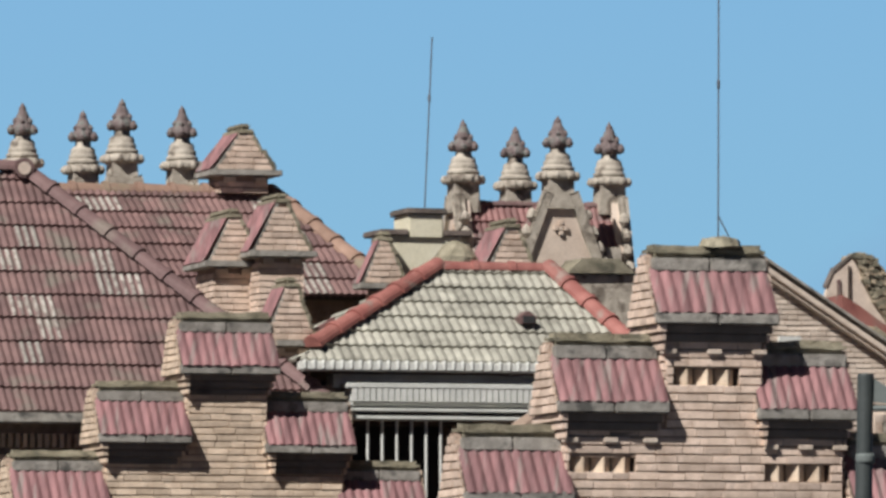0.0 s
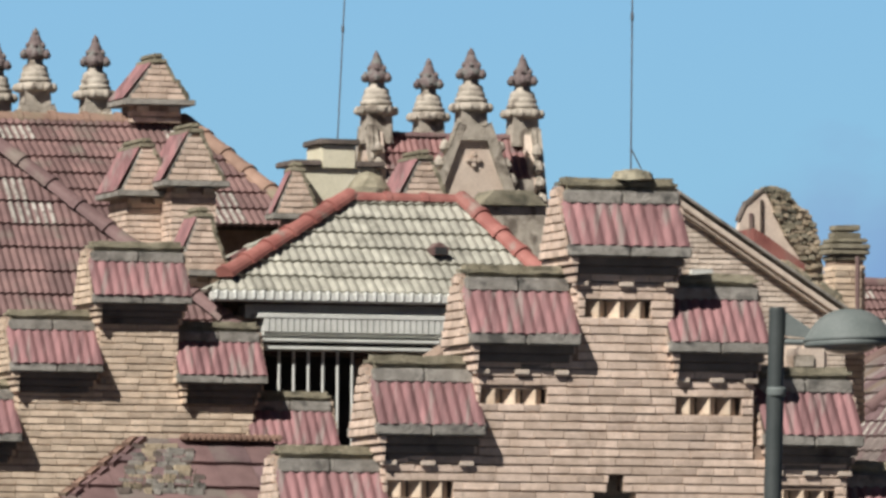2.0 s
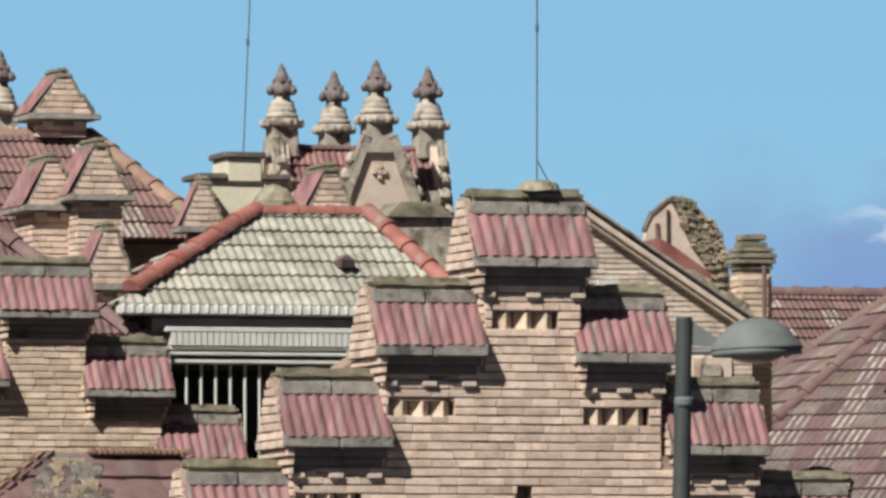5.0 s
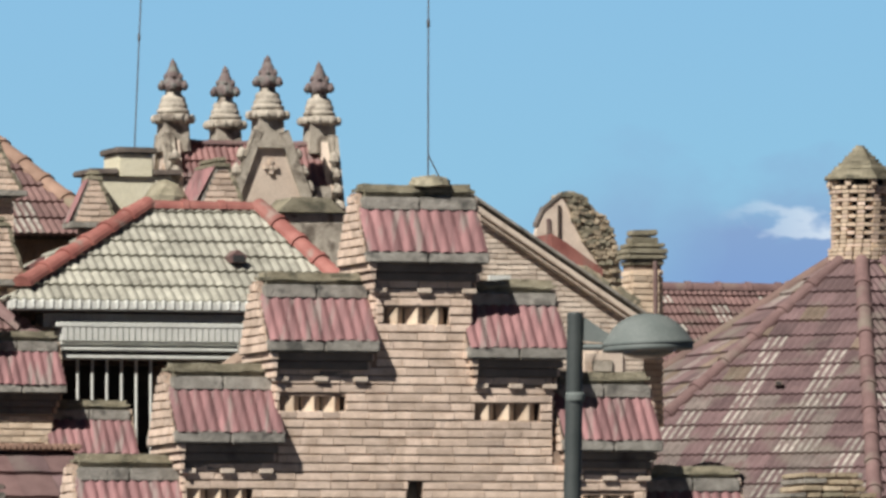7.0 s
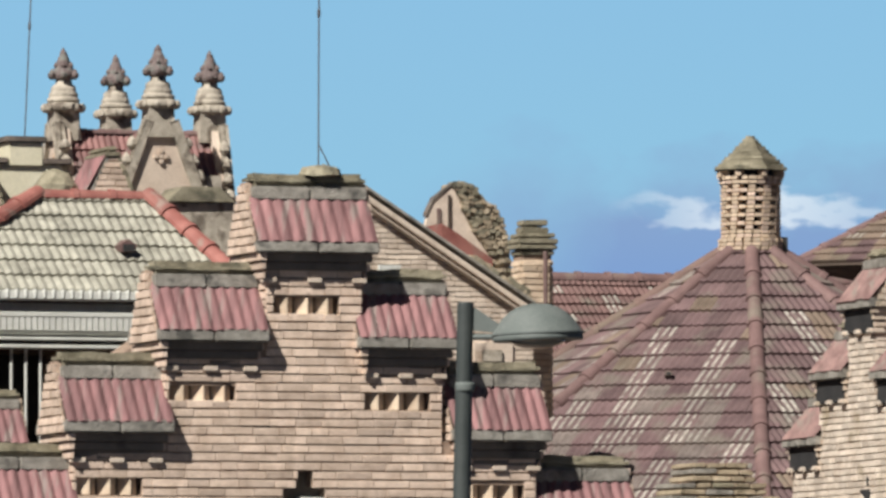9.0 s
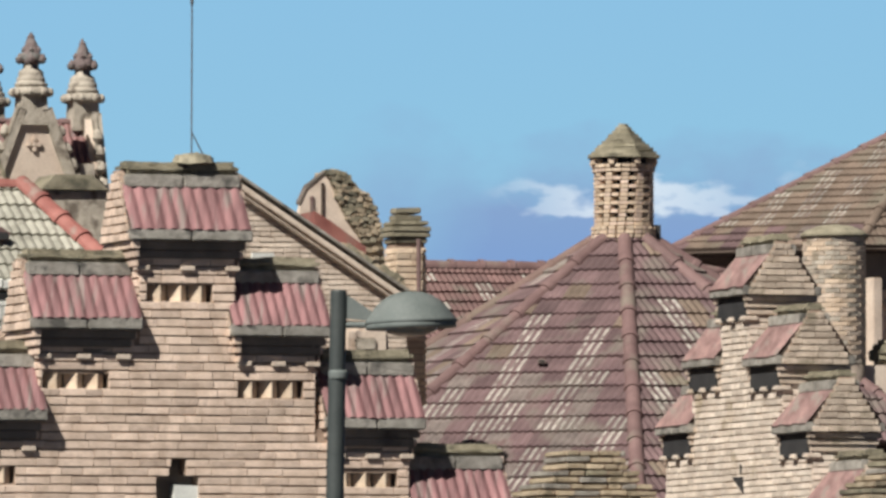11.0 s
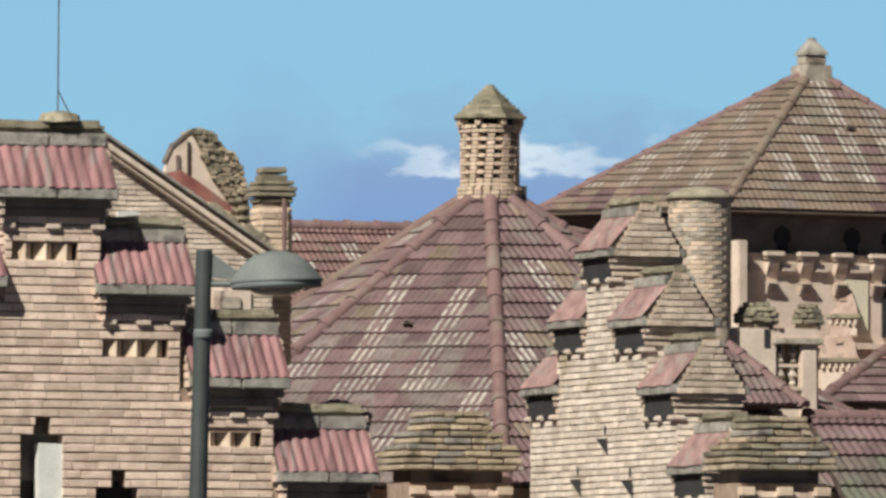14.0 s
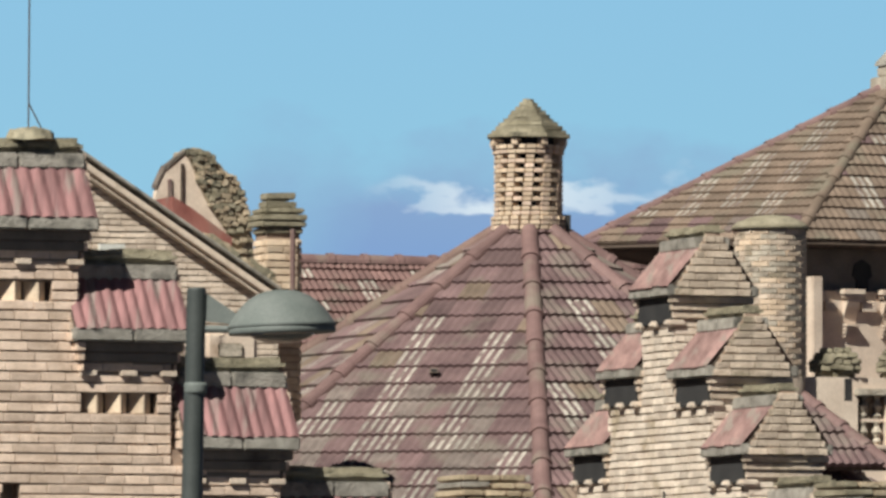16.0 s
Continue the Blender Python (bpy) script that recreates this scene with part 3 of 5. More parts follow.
# small vents in the sunlit wall
wing = bpy.data.objects["wall_gable.002"]
# Each hole is a solid dark prism; its shade is painted, not cut.
for ly, z in ((1.853, 7.278), (2.487, 6.962), (1.275, 6.922)):
    hole = prism([(-ly - 0.16, z + 0.05), (-ly + 0.10, z + 0.05), (-ly + 0.10, z - 0.09)], "y", -0.2775, -0.25)
    part("vent_notch", hole, DARK, wing)
    part("vent_slit", boxed(-ly + 0.02, -ly + 0.05, -0.2775, -0.25, z + 0.08, z + 0.15), DARK, wing)


# ---- antennas ----
def antenna(x, y, z, top, lean, label, braced=True):
    a = thing("antenna", label, "antenna", x, y, z)
    part("mast", rod([(0, 0, -0.02), (lean * 0.5, 0, top * 0.5), (lean, 0, top)], 0.0062), IRON, a)
    if braced:
        part("foot", rod([(0.12, -0.02, -0.02), (0.0, 0, 0.22)], 0.005), IRON, a)
    part("joint", lathe([(0.010, 0), (0.013, 0.02), (0.013, 0.05), (0.009, 0.07)], 8, at=(lean * 0.62, 0, top * 0.62)), IRON, a)


antenna(-1.053, 0.28, 9.722, 1.95, 0.01, "thin steel aerial mast on the gable top")
clump = thing("moss_clump", "dry moss and mortar on the ridge coping", "moss", -1.032, 0.28, 9.705)
part("tuft", rough_up(lathe([(0.17, -0.01), (0.15, 0.035), (0.09, 0.06), (0.03, 0.075)], 14), 0.03, 2, 12), MOSS, clump)


# ---- white roof with the barred window ----
def white_roof():
    y = 6.0
    d = thing("tiled_roof", "bleached white tiled hipped roof with red ridges", "roof", 0, y, 0, kind="structure")
    lx, lz = -2.911, 9.055
    rx = 0.128
    ra, rz = -1.387, 9.898
    rb = -0.414
    slope(d, (lx, 0, lz), (rx, 0, lz), [(rb, 1.2, rz), (ra, 1.2, rz)], [TILE_WHITE], plain, waves=3, w=0.24, e=0.235, singles=160)
    slope(d, (lx, 2.6, lz), (lx, 0, lz), [(ra, 1.2, rz), (ra, 1.4, rz)], [TILE_WHITE], plain, waves=3, w=0.24, e=0.235)
    slope(d, (rx, 0, lz), (rx, 2.6, lz), [(rb, 1.4, rz), (rb, 1.2, rz)], [TILE_WHITE], plain, waves=3, w=0.24, e=0.235)
    ridge(d, (lx + 0.15, 0.12, lz + 0.10), (ra, 1.2, rz), RIDGE_RED, 0.085, 0.3, 0.06)
    ridge(d, (ra, 1.2, rz), (rb, 1.2, rz), RIDGE_RED, 0.075, 0.3, 0.03)
    ridge(d, (rx, 0, lz), (rb, 1.2, rz), RIDGE_RED, 0.085, 0.3, 0.06)
    bm = boxed(lx - 0.02, rx, -0.11, 0.02, lz - 0.085, lz - 0.005, 0.012)
    part("gutter", rough_up(bm, 0.004), PAINT_WHITE, d, "chalky white gutter edge")
    lip = mesh_of("tile_end", lathe([(0.016, -0.064), (0.020, -0.055), (0.021, 0.0), (0.015, 0.012)], 8), PAINT_WHITE)
    for i in range(38):
        end = part("tile_end", lip, PAINT_WHITE, d)
        end.location = (lx + 0.02 + (rx - lx) * i / 38, -0.098, lz - 0.008)
    v = thing("roof_vent", "small dark tile vent in the white roof", "vent", 0, y, 0)
    vx, vz = -0.832, 9.425
    hood = prism([(-0.06, -0.02), (0.06, -0.02), (0.075, 0.04), (0.0, 0.09), (-0.075, 0.04)], "y", -0.16, 0.1)
    hood.transform(Matrix.Translation((vx, 0.52, vz)))
    part("hood", hood, TILE_DULL, v)
    part("mouth", boxed(vx - 0.05, vx + 0.05, 0.345, 0.37, vz - 0.015, vz + 0.045), DARK, v)
    w = thing("wall_dormer", "dormer wall with white painted mouldings and barred window", "wall", 0, y, 0, kind="structure")
    wx0, wx1 = -2.476, -0.258
    z1, z2, z3, z4 = 8.956, 8.862, 8.716, 8.584
    part("soffit", boxed(lx + 0.1, rx, 0.0, 1.9, z1 + 0.005, z1 + 0.045), TIMBER, w)
    part("shadow_board", boxed(wx0 - 0.1, wx1, 0.16, 0.4, z2 - 0.02, z1), PAINT_WHITE, w)
    part("moulding", boxed(wx0 - 0.05, wx1, -0.07, 0.3, z2 - 0.03, z2 + 0.012, 0.006), PAINT_WHITE, w)
    bm = bmesh.new()
    n = 42
    for i in range(n):
        a = wx0 + (wx1 - wx0) * i / n
        box(bm, a, a + (wx1 - wx0) / n * 0.82, -0.065, 0.2, z3 + 0.005, z2 - 0.032)
    part("dentil_course", bm, PAINT_WHITE, w, "row of small white dentils")
    part("moulding", boxed(wx0, wx1, -0.03, 0.34, z3 - 0.03, z3, 0.004), PAINT_WHITE, w)
    part("moulding", boxed(wx0, wx1, -0.08, 0.34, z3 - 0.078, z3 - 0.05, 0.006), PAINT_WHITE, w)
    # Dark board between mouldings: the gap's shade is put into its colour.
    part("shadow_board", boxed(wx0, wx1, 0.10, 0.34, z4 + 0.02, z3 - 0.078), WALL_SHADE, w)
    part("moulding", boxed(wx0, wx1, -0.08, 0.34, z4 - 0.012, z4 + 0.018, 0.006), PAINT_WHITE, w)
    part("window_head", boxed(wx0 + 0.05, wx1, 0.2, 0.4, z4 - 0.05, z4), TIMBER, w)
    zb = 7.295
    part("jamb", boxed(wx0 - 1.6, wx0 + 0.02, 0.2, 0.5, 0, z2), MORTAR, w)
    part("side_wall", boxed(-1.538, wx1, 0.22, 0.5, 0, z4), MORTAR, w)
    # Near-black sheet behind the bars: the room's shade is put into its colour.
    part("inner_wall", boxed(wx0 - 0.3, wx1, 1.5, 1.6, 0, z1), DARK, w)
    part("sill_wall", boxed(wx0 - 0.2, wx1, 0.22, 0.5, 0, zb), MORTAR, w)
    for i in range(6):
        bx = -2.328 + i * (-1.699 - -2.328) / 5
        part("bar", rod([(bx, 0.0, zb), (bx, 0.0, z4)], 0.013, sides=6), PAINT_WHITE, w)


white_roof()


# ---- left hipped roofs ----
def left_roofs():
    e = thing("tiled_roof", "weathered red tiled hipped roof with lichen stripes", "roof", 0, 0, 0, kind="structure")
    ax, az = -4.795, 10.714
    bx, bz = -3.385, 9.374
    ez = 8.606
    ex = ax + (bx - ax) * (az - ez) / (az - bz)
    slope(e, (ax - 3.2, 5.9, ez), (ex, 5.9, ez), [(ax, 8.0, az), (ax - 1.0, 8.0, az)], [TILE_DULL, TILE_PALE, TILE], lambda i, j, r: 1 if 2 <= j <= 7 and (i % 4 == 2 and r.random() < 0.85 or i % 4 == 3 and r.random() < 0.45) else 0, waves=3, w=0.2, e=0.288, singles=280, seed=8)
    slope(e, (ex, 5.9, ez), (ex, 10.1, ez), [(ax, 8.0, az)], [TILE_DULL, TILE_PALE], columns(7, 2, 0.5), waves=3, w=0.2, e=0.288)
    ridge(e, (ex, 5.9, ez), (ax, 8.0, az), RIDGE_PINK, 0.09, 0.34, 0.05)
    ridge(e, (ax - 1.0, 8.0, az), (ax, 8.0, az), RIDGE_PINK, 0.09, 0.34, 0.05)
    part("ridge_end", rod([(ax - 0.02, 7.85, az + 0.03), (ax - 0.02, 8.05, az + 0.03)], 0.085, sides=14), RIDGE_PINK, e)
    part("mortar_plug", rod([(ax - 0.02, 7.84, az + 0.025), (ax - 0.02, 7.9, az + 0.025)], 0.055, sides=12), STUCCO, e)
    part("gutter", rough_up(boxed(ax - 3.2, ex, 5.80, 5.9, ez - 0.1, ez - 0.01, 0.015), 0.006), STONE, e)
    w = thing("wall_left", "brick wall with a dentil frieze under the eaves", "wall", 0, 0, 0, kind="structure")
    part("core", boxed(ax - 3.2, ex - 0.2, 6.15, 9.8, 0, ez - 0.02), MORTAR, w)
    z1, z2 = 8.429, 8.317
    for i in range(60):
        x = ax - 1.2 + i * 0.062
        if x < ex - 0.3:
            part("dentil", boxed(x, x + 0.036, 6.04, 6.16, z2, z1), BRICK_PALE, w)
    part("string_course", boxed(ax - 3.2, ex - 0.2, 6.06, 6.16, z2 - 0.10, z2 - 0.06), BRICK_PALE, w)
    part("string_course", boxed(ax - 3.2, ex - 0.2, 6.08, 6.16, z2 - 0.2, z2 - 0.13), BRICK_PALE, w)
    brickwork(w, facing(0, 6.15, 0), z2 - 2.2, z2 - 0.2, lambda z: [(ax - 1.2, ex - 0.2)], BRICK, 0.82)

    f = thing("tiled_roof", "old red tiled roof with an ochre ridge", "roof", 0, 0, 0, kind="structure")
    rx0, rz = -3.382, 10.935
    rx1 = -1.329
    hx, hz = -0.652, 9.986
    ez = hz - 0.09
    ex = hx + (hx - rx1) * 0.09 / (rz - hz)
    ey = 13.0 - (13.0 - 11.4) * (rz - ez) / (rz - hz)
    slope(f, (rx0 - 2.6, ey, ez), (ex, ey, ez), [(rx1, 13.0, rz), (rx0 - 1.0, 13.0, rz)], [TILE_DULL, TILE_PALE], columns(8, 2, 0.55, 0, 1, 2), waves=3, w=0.2, e=0.31, singles=150, seed=12)
    slope(f, (ex, ey, ez), (ex, 15.4, ez), [(rx1, 13.0, rz)], [TILE_DULL], plain, w=0.22, e=0.33)
    ridge(f, (rx0 - 1.0, 13.0, rz), (rx1, 13.0, rz), RIDGE_OCHRE, 0.11, 0.30, -0.035)
    ridge(f, (ex, ey, ez), (rx1, 13.0, rz), RIDGE_OCHRE, 0.085, 0.34, 0.02)
    wf = thing("wall_inner", "shaded brick wall under the old roof", "wall", 0, 0, 0, kind="structure")
    part("core", boxed(rx0 - 2.4, ex - 0.3, ey + 0.3, 15.0, 0, ez), MORTAR, wf)
    # torn roof edge beside the hip
    bx, bz = -2.606, 9.314
    scrap = thing("broken_tile", "loose red tile at the roof valley", "tile", bx, 6.6, bz)
    part("shard", rough_up(prism([(-0.02, 0), (0.16, 0.12), (0.15, 0.14), (-0.03, 0.03)], "y", 0, 0.08), 0.008), TILE, scrap)


left_roofs()


# ---- chimneys with little saddle roofs ----
def gablet(x, y, foot, base, top, w, depth, label, red=True, mat=BRICK, overhang=0.05, bricks=True):
    """Brick chimney: shaft from foot to base, saddle roof with the gable end towards the street up to top."""
    g = thing("chimney", label, "chimney", x, y, base, group="brick chimneys")
    h, s = top - base, w / 2
    part("shaft_core", boxed(-s + 0.06, s - 0.06, 0.06, depth - 0.06, foot - base, 0), MORTAR if bricks else mat, g)
    if not bricks:
        for i in range(7):
            q = -s + 0.05 + (2 * s - 0.1) * i / 6
            part("dentil", boxed(q - 0.016, q + 0.016, 0.03, 0.06, -0.125, -0.075), mat, g)
    brickwork(g, facing(0, 0.06, 0), max(foot - base, -1.4) if bricks else -0.06, -0.06, lambda z: [(-s + 0.05, s - 0.05)], mat, 0.8, seed=int(abs(x) * 50))
    brickwork(g, facing(-s + 0.06, 0, 0, -90), max(foot - base, -1.4) if bricks else -0.06, -0.06, lambda z: [(-depth + 0.06, -0.06)], mat, 0.8, seed=int(abs(x) * 51))
    part("eave_course", rough_up(boxed(-s - overhang, s + overhang, -0.04, depth + 0.04, -0.055, 0.0, 0.008), 0.006), STONE, g)
    for i in range(2):
        q = (-0.5 + i) * s
        part("corbel_brick", boxed(q - 0.05, q + 0.05, 0.0, 0.06, -0.115, -0.065, 0.004), BRICK_PALE, g)
    roof = prism([(-s, 0), (s, 0), (0.045, h - 0.05), (-0.045, h - 0.05)], "y", 0.012, depth - 0.01)
    part("gable_core", roof, MORTAR if bricks else mat, g)
    half = lambda z: 0.045 + (s - 0.045) * (1 - z / (h - 0.05)) ** 1.12
    rr = random.Random(int(abs(x) * 97))
    for i in range(6 if bricks else 0):
        z = (h - 0.07) * (i + 0.6) / 6
        lump = boxed(-0.02, 0.022, 0.0, depth, -0.045, 0.045, 0.01, Matrix.Translation((half(z) + rr.uniform(-0.008, 0.008), -0.010, z)) @ Matrix.Rotation(-0.45, 4, "Y"))
        part("verge_stone", rough_up(lump, 0.012, i + x, 11), MOSS, g)
    brickwork(g, facing(0, 0.012, 0), 0.0, (h - 0.05) if bricks else 0.0, lambda z: [(-half(z), half(z))], mat, 0.8, seed=int(abs(x) * 53))
    if red:
        slope(g, (-s - 0.02, depth, 0.004), (-s - 0.02, 0.0, 0.004), [(-0.05, 0.0, h - 0.05), (-0.05, depth, h - 0.05)], [CAP_RED], plain, w=0.16, e=h * 1.25, depth=0.014, deck=0.03, deck_mat=STONE)
    bm = boxed(-0.075, 0.075, -0.015, depth + 0.02, h - 0.075, h - 0.03, 0.012)
    box(bm, -0.055, 0.055, 0.0, depth, h - 0.03, h + 0.02, 0.02)
    part("ridge_coping", rough_up(bm, 0.012, x), MOSS, g)
    return g


gablet(-1.634, 12.7, 10.888, 11.096, 11.492, 0.56, 0.55, "brick chimney with a saddle roof on the ridge")
gablet(-2.266, 9.0, 0.0, 10.146, 10.627, 0.50, 0.62, "brick chimney with steep saddle roof beside its twin")
gablet(-2.610, 9.3, 0.0, 10.070, 10.509, 0.44, 0.75, "lower brick chimney with a red tiled side")
gablet(-2.926, 6.2, 0.0, 9.233, 9.740, 0.44, 0.4, "narrow pointed brick chimney beside the gable")
gablet(-1.183, 9.62, 0.0, 9.916, 10.348, 0.38, 0.16, "small pointed brick chimney by the cream stack")
gablet(-0.324, 8.6, 0.0, 9.979, 10.417, 0.44, 0.62, "pointed brick chimney behind the white roof")

# ---- cream stepped chimney stack ----
def cream_stack():
    x, z = -0.764, 10.564
    s = thing("chimney_stack", "cream plastered stepped chimney stack with dark cap slabs", "chimney", x, 9.8, z)
    low = 10.376 - z
    part("upper_shaft", rough_up(boxed(-0.155, 0.155, 0, 0.5, low - 0.05, -0.03, 0.01), 0.004), PLASTER, s)
    part("lower_shaft", rough_up(boxed(-0.35, 0.34, 0.03, 0.55, -1.3, low - 0.03, 0.01), 0.004), PLASTER, s)
    part("cap_slab", rough_up(boxed(-0.185, 0.185, -0.03, 0.53, -0.032, 0.022, 0.01), 0.006), SLATE, s)
    part("cap_slab", rough_up(boxed(-0.42, -0.158, -0.01, 0.58, low - 0.03, low + 0.022, 0.01), 0.006), SLATE, s)
    part("cap_slab", rough_up(boxed(0.158, 0.42, -0.01, 0.58, low - 0.03, low + 0.022, 0.01), 0.006), SLATE, s)
    antenna(x + 0.028, 9.95, z + 0.03, 1.50, 0.07, "thin leaning aerial mast on the cream stack", braced=False)
    m = thing("mossy_stack", "mossy crumbling chimney top", "chimney", -0.716, 9.0, 9.958)
    part("rubble_top", rough_up(lathe([(0.2, -0.6), (0.2, 0.1), (0.19, 0.16), (0.11, 0.26), (0.04, 0.29)], 12), 0.03, 3, 7), MOSS, m)


cream_stack()


# ---- pinnacled crowns ----
def finial(parent, x, y, z, k):
    f = new("finial")
    f.parent = parent
    f.location = (x, y, z)
    part("pedestal", lathe([(0.175 * k, -0.10 * k), (0.160 * k, 0.16 * k)], 4, spin=0.5), CARVED, f)
    part("leaf_ring", rough_up(lathe([(a * k, b * k) for a, b in ((0.11, 0.145), (0.165, 0.155), (0.178, 0.18), (0.170, 0.215), (0.148, 0.232), (0.10, 0.236))], 20), 0.012, x, 18), CARVED, f)
    for i in range(9):
        a = 2 * math.pi * (i + 0.3) / 9
        leaf = lathe([(0.010, -0.040 * k), (0.028 * k, -0.026 * k), (0.034 * k, -0.004), (0.022 * k, 0.022 * k), (0.008, 0.036 * k)], 7, at=(0.168 * k * math.cos(a), 0.168 * k * math.sin(a), 0.19 * k))
        part("leaf_knob", rough_up(leaf, 0.006, i, 20), CARVED, f)
    bell = lathe([(a * k, b * k) for a, b in ((0.10, 0.23), (0.140, 0.238), (0.146, 0.262), (0.130, 0.276), (0.122, 0.284), (0.128, 0.296), (0.124, 0.318), (0.112, 0.330),
                                              (0.112, 0.345), (0.108, 0.368), (0.090, 0.390), (0.072, 0.398), (0.068, 0.44))], 20)
    part("bell", rough_up(bell, 0.006, x, 14), CARVED, f)
    bud = lathe([(a * k, b * k) for a, b in ((0.060, 0.43), (0.088, 0.446), (0.102, 0.475), (0.098, 0.51), (0.080, 0.545), (0.064, 0.585), (0.047, 0.63), (0.036, 0.655), (0.034, 0.675), (0.018, 0.70), (0.003, 0.72))], 14)
    part("spike", rough_up(bud, 0.009, y, 16), FINIAL_RED, f)
    for i in range(6):
        a = math.pi * (i + 0.25) / 3
        for rad, high, size in ((0.116, 0.480, 1.0), (0.076, 0.560, 0.6)):
            curl = lathe([(0.006, -0.038 * size * k), (0.030 * size * k, -0.022 * size * k), (0.036 * size * k, 0.004 * k), (0.020 * size * k, 0.03 * size * k), (0.004, 0.05 * size * k)], 7, at=(rad * k * math.cos(a), rad * k * math.sin(a), high * k))
            part("crocket", rough_up(curl, 0.005, i, 20), FINIAL_RED, f)


def crown(x, y, z, k, a, label):
    """Square lantern with a gable and a finial on each side; z is the foot of the finials."""
    c = thing("pinnacled_crown", label, "spire", x, y, z)
    part("drum", boxed(-a * 0.8, a * 0.8, -a * 0.8, a * 0.8, -1.8, -0.42), CARVED, c)
    for i in range(4):
        m = Matrix.Rotation(math.pi / 2 * i, 4, "Z")
        face = prism([(-0.36 * k, -0.70 * k), (-0.20 * k, -0.95 * k), (0.20 * k, -0.95 * k), (0.36 * k, -0.70 * k), (0.30 * k, -0.45 * k), (0.13 * k, 0.0), (-0.13 * k, 0.0), (-0.30 * k, -0.45 * k)], "y", -a, -a + 0.10)
        face.transform(m)
        g = part("gable_face", face, STUCCO, c)
        for s in (-1, 1):
            p = [Vector((s * 0.12 * k, 0, 0.03)), Vector((s * 0.36 * k, 0, -0.62 * k)), Vector((s * 0.34 * k, 0, -0.95 * k))]
            bm = bmesh.new()
            for u, v in zip(p, p[1:]):
                d = v - u
                mm = Matrix.Translation((u + v) / 2 + Vector((0, -a, 0))) @ d.to_track_quat("Z", "Y").to_matrix().to_4x4()
                box(bm, -0.040 * k, -0.006 * k, -0.045, 0.035, -d.length / 2 - 0.01, d.length / 2 + 0.01, 0.006, mm)
                box(bm, 0.012 * k, 0.040 * k, -0.03, 0.03, -d.length / 2 - 0.01, d.length / 2 + 0.01, 0.006, mm)
            bm.transform(m)
            part("raking_moulding", bm, CARVED, g)
            for q in range(4):
                u = p[0].lerp(p[1], 0.3 + q * 0.22) + Vector((s * 0.06 * k, -a + 0.02, 0))
                bm = rough_up(lathe([(0.02, -0.05 * k), (0.055 * k, -0.01), (0.04 * k, 0.04 * k), (0.01, 0.07 * k)], 7, at=tuple(u)), 0.012, q, 12)
                bm.transform(m)
                part("crocket", bm, CARVED, g)
        bm = bmesh.new()
        for cx, cz in ((0, 0), (0.045, 0), (-0.045, 0), (0, 0.045), (0, -0.045)):
            box(bm, (cx - 0.021) * k, (cx + 0.021) * k, -a - 0.03, -a + 0.02, (-0.27 + cz - 0.021) * k, (-0.27 + cz + 0.021) * k, 0.006)
        bm.transform(m)
        part("cross", rough_up(bm, 0.004, 2, 14), STUCCO, g)
        v = m @ Vector((0, -a + 0.08, 0))
        finial(c, v.x, v.y, 0.0, k)
    for i in range(4):
        m = Matrix.Rotation(math.pi / 2 * i, 4, "Z")
        q = [m @ Vector(p) for p in ((-0.34 * k, -a + 0.09, -0.50 * k), (-0.34 * k, 0, -0.50 * k), (0, 0, -0.03), (0, -a + 0.09, -0.03))]
        slope(c, q[0], q[1], [q[2], q[3]], [TILE], plain, w=0.12, e=0.2, depth=0.012, deck=0.02)
        q = [m @ Vector(p) for p in ((0.34 * k, -a + 0.09, -0.50 * k), (0.34 * k, 0, -0.50 * k), (0, 0, -0.03), (0, -a + 0.09, -0.03))]
        slope(c, q[0], q[1], [q[2], q[3]], [TILE], plain, w=0.12, e=0.2, depth=0.012, deck=0.02)
        ridge(c, m @ Vector((0, -a + 0.1, 0)), m @ Vector((0, 0, 0)), RIDGE_PINK, 0.04, 0.15)
    return c


crown(0.440, 10.5, 10.697, 1.0, 0.75, "carved stone crown with four pinnacled gables and cross")
crown(-2.150, 16.0, 11.150, 1.05, 0.84, "carved stone crown with four pinnacles behind the ridge")
base = thing("stone_parapet", "weathered stone parapet blocks below the crown", "parapet", 0.639, 9.2, 9.777)
part("block", rough_up(boxed(-0.26, 0.32, 0, 0.5, -9.777, 0.22, 0.02), 0.02), CARVED, base)
part("coping", rough_up(prism([(-0.3, 0.22), (0.3, 0.22), (0.16, 0.36), (-0.18, 0.36)], "y", -0.05, 0.45), 0.02), MOSS, base)


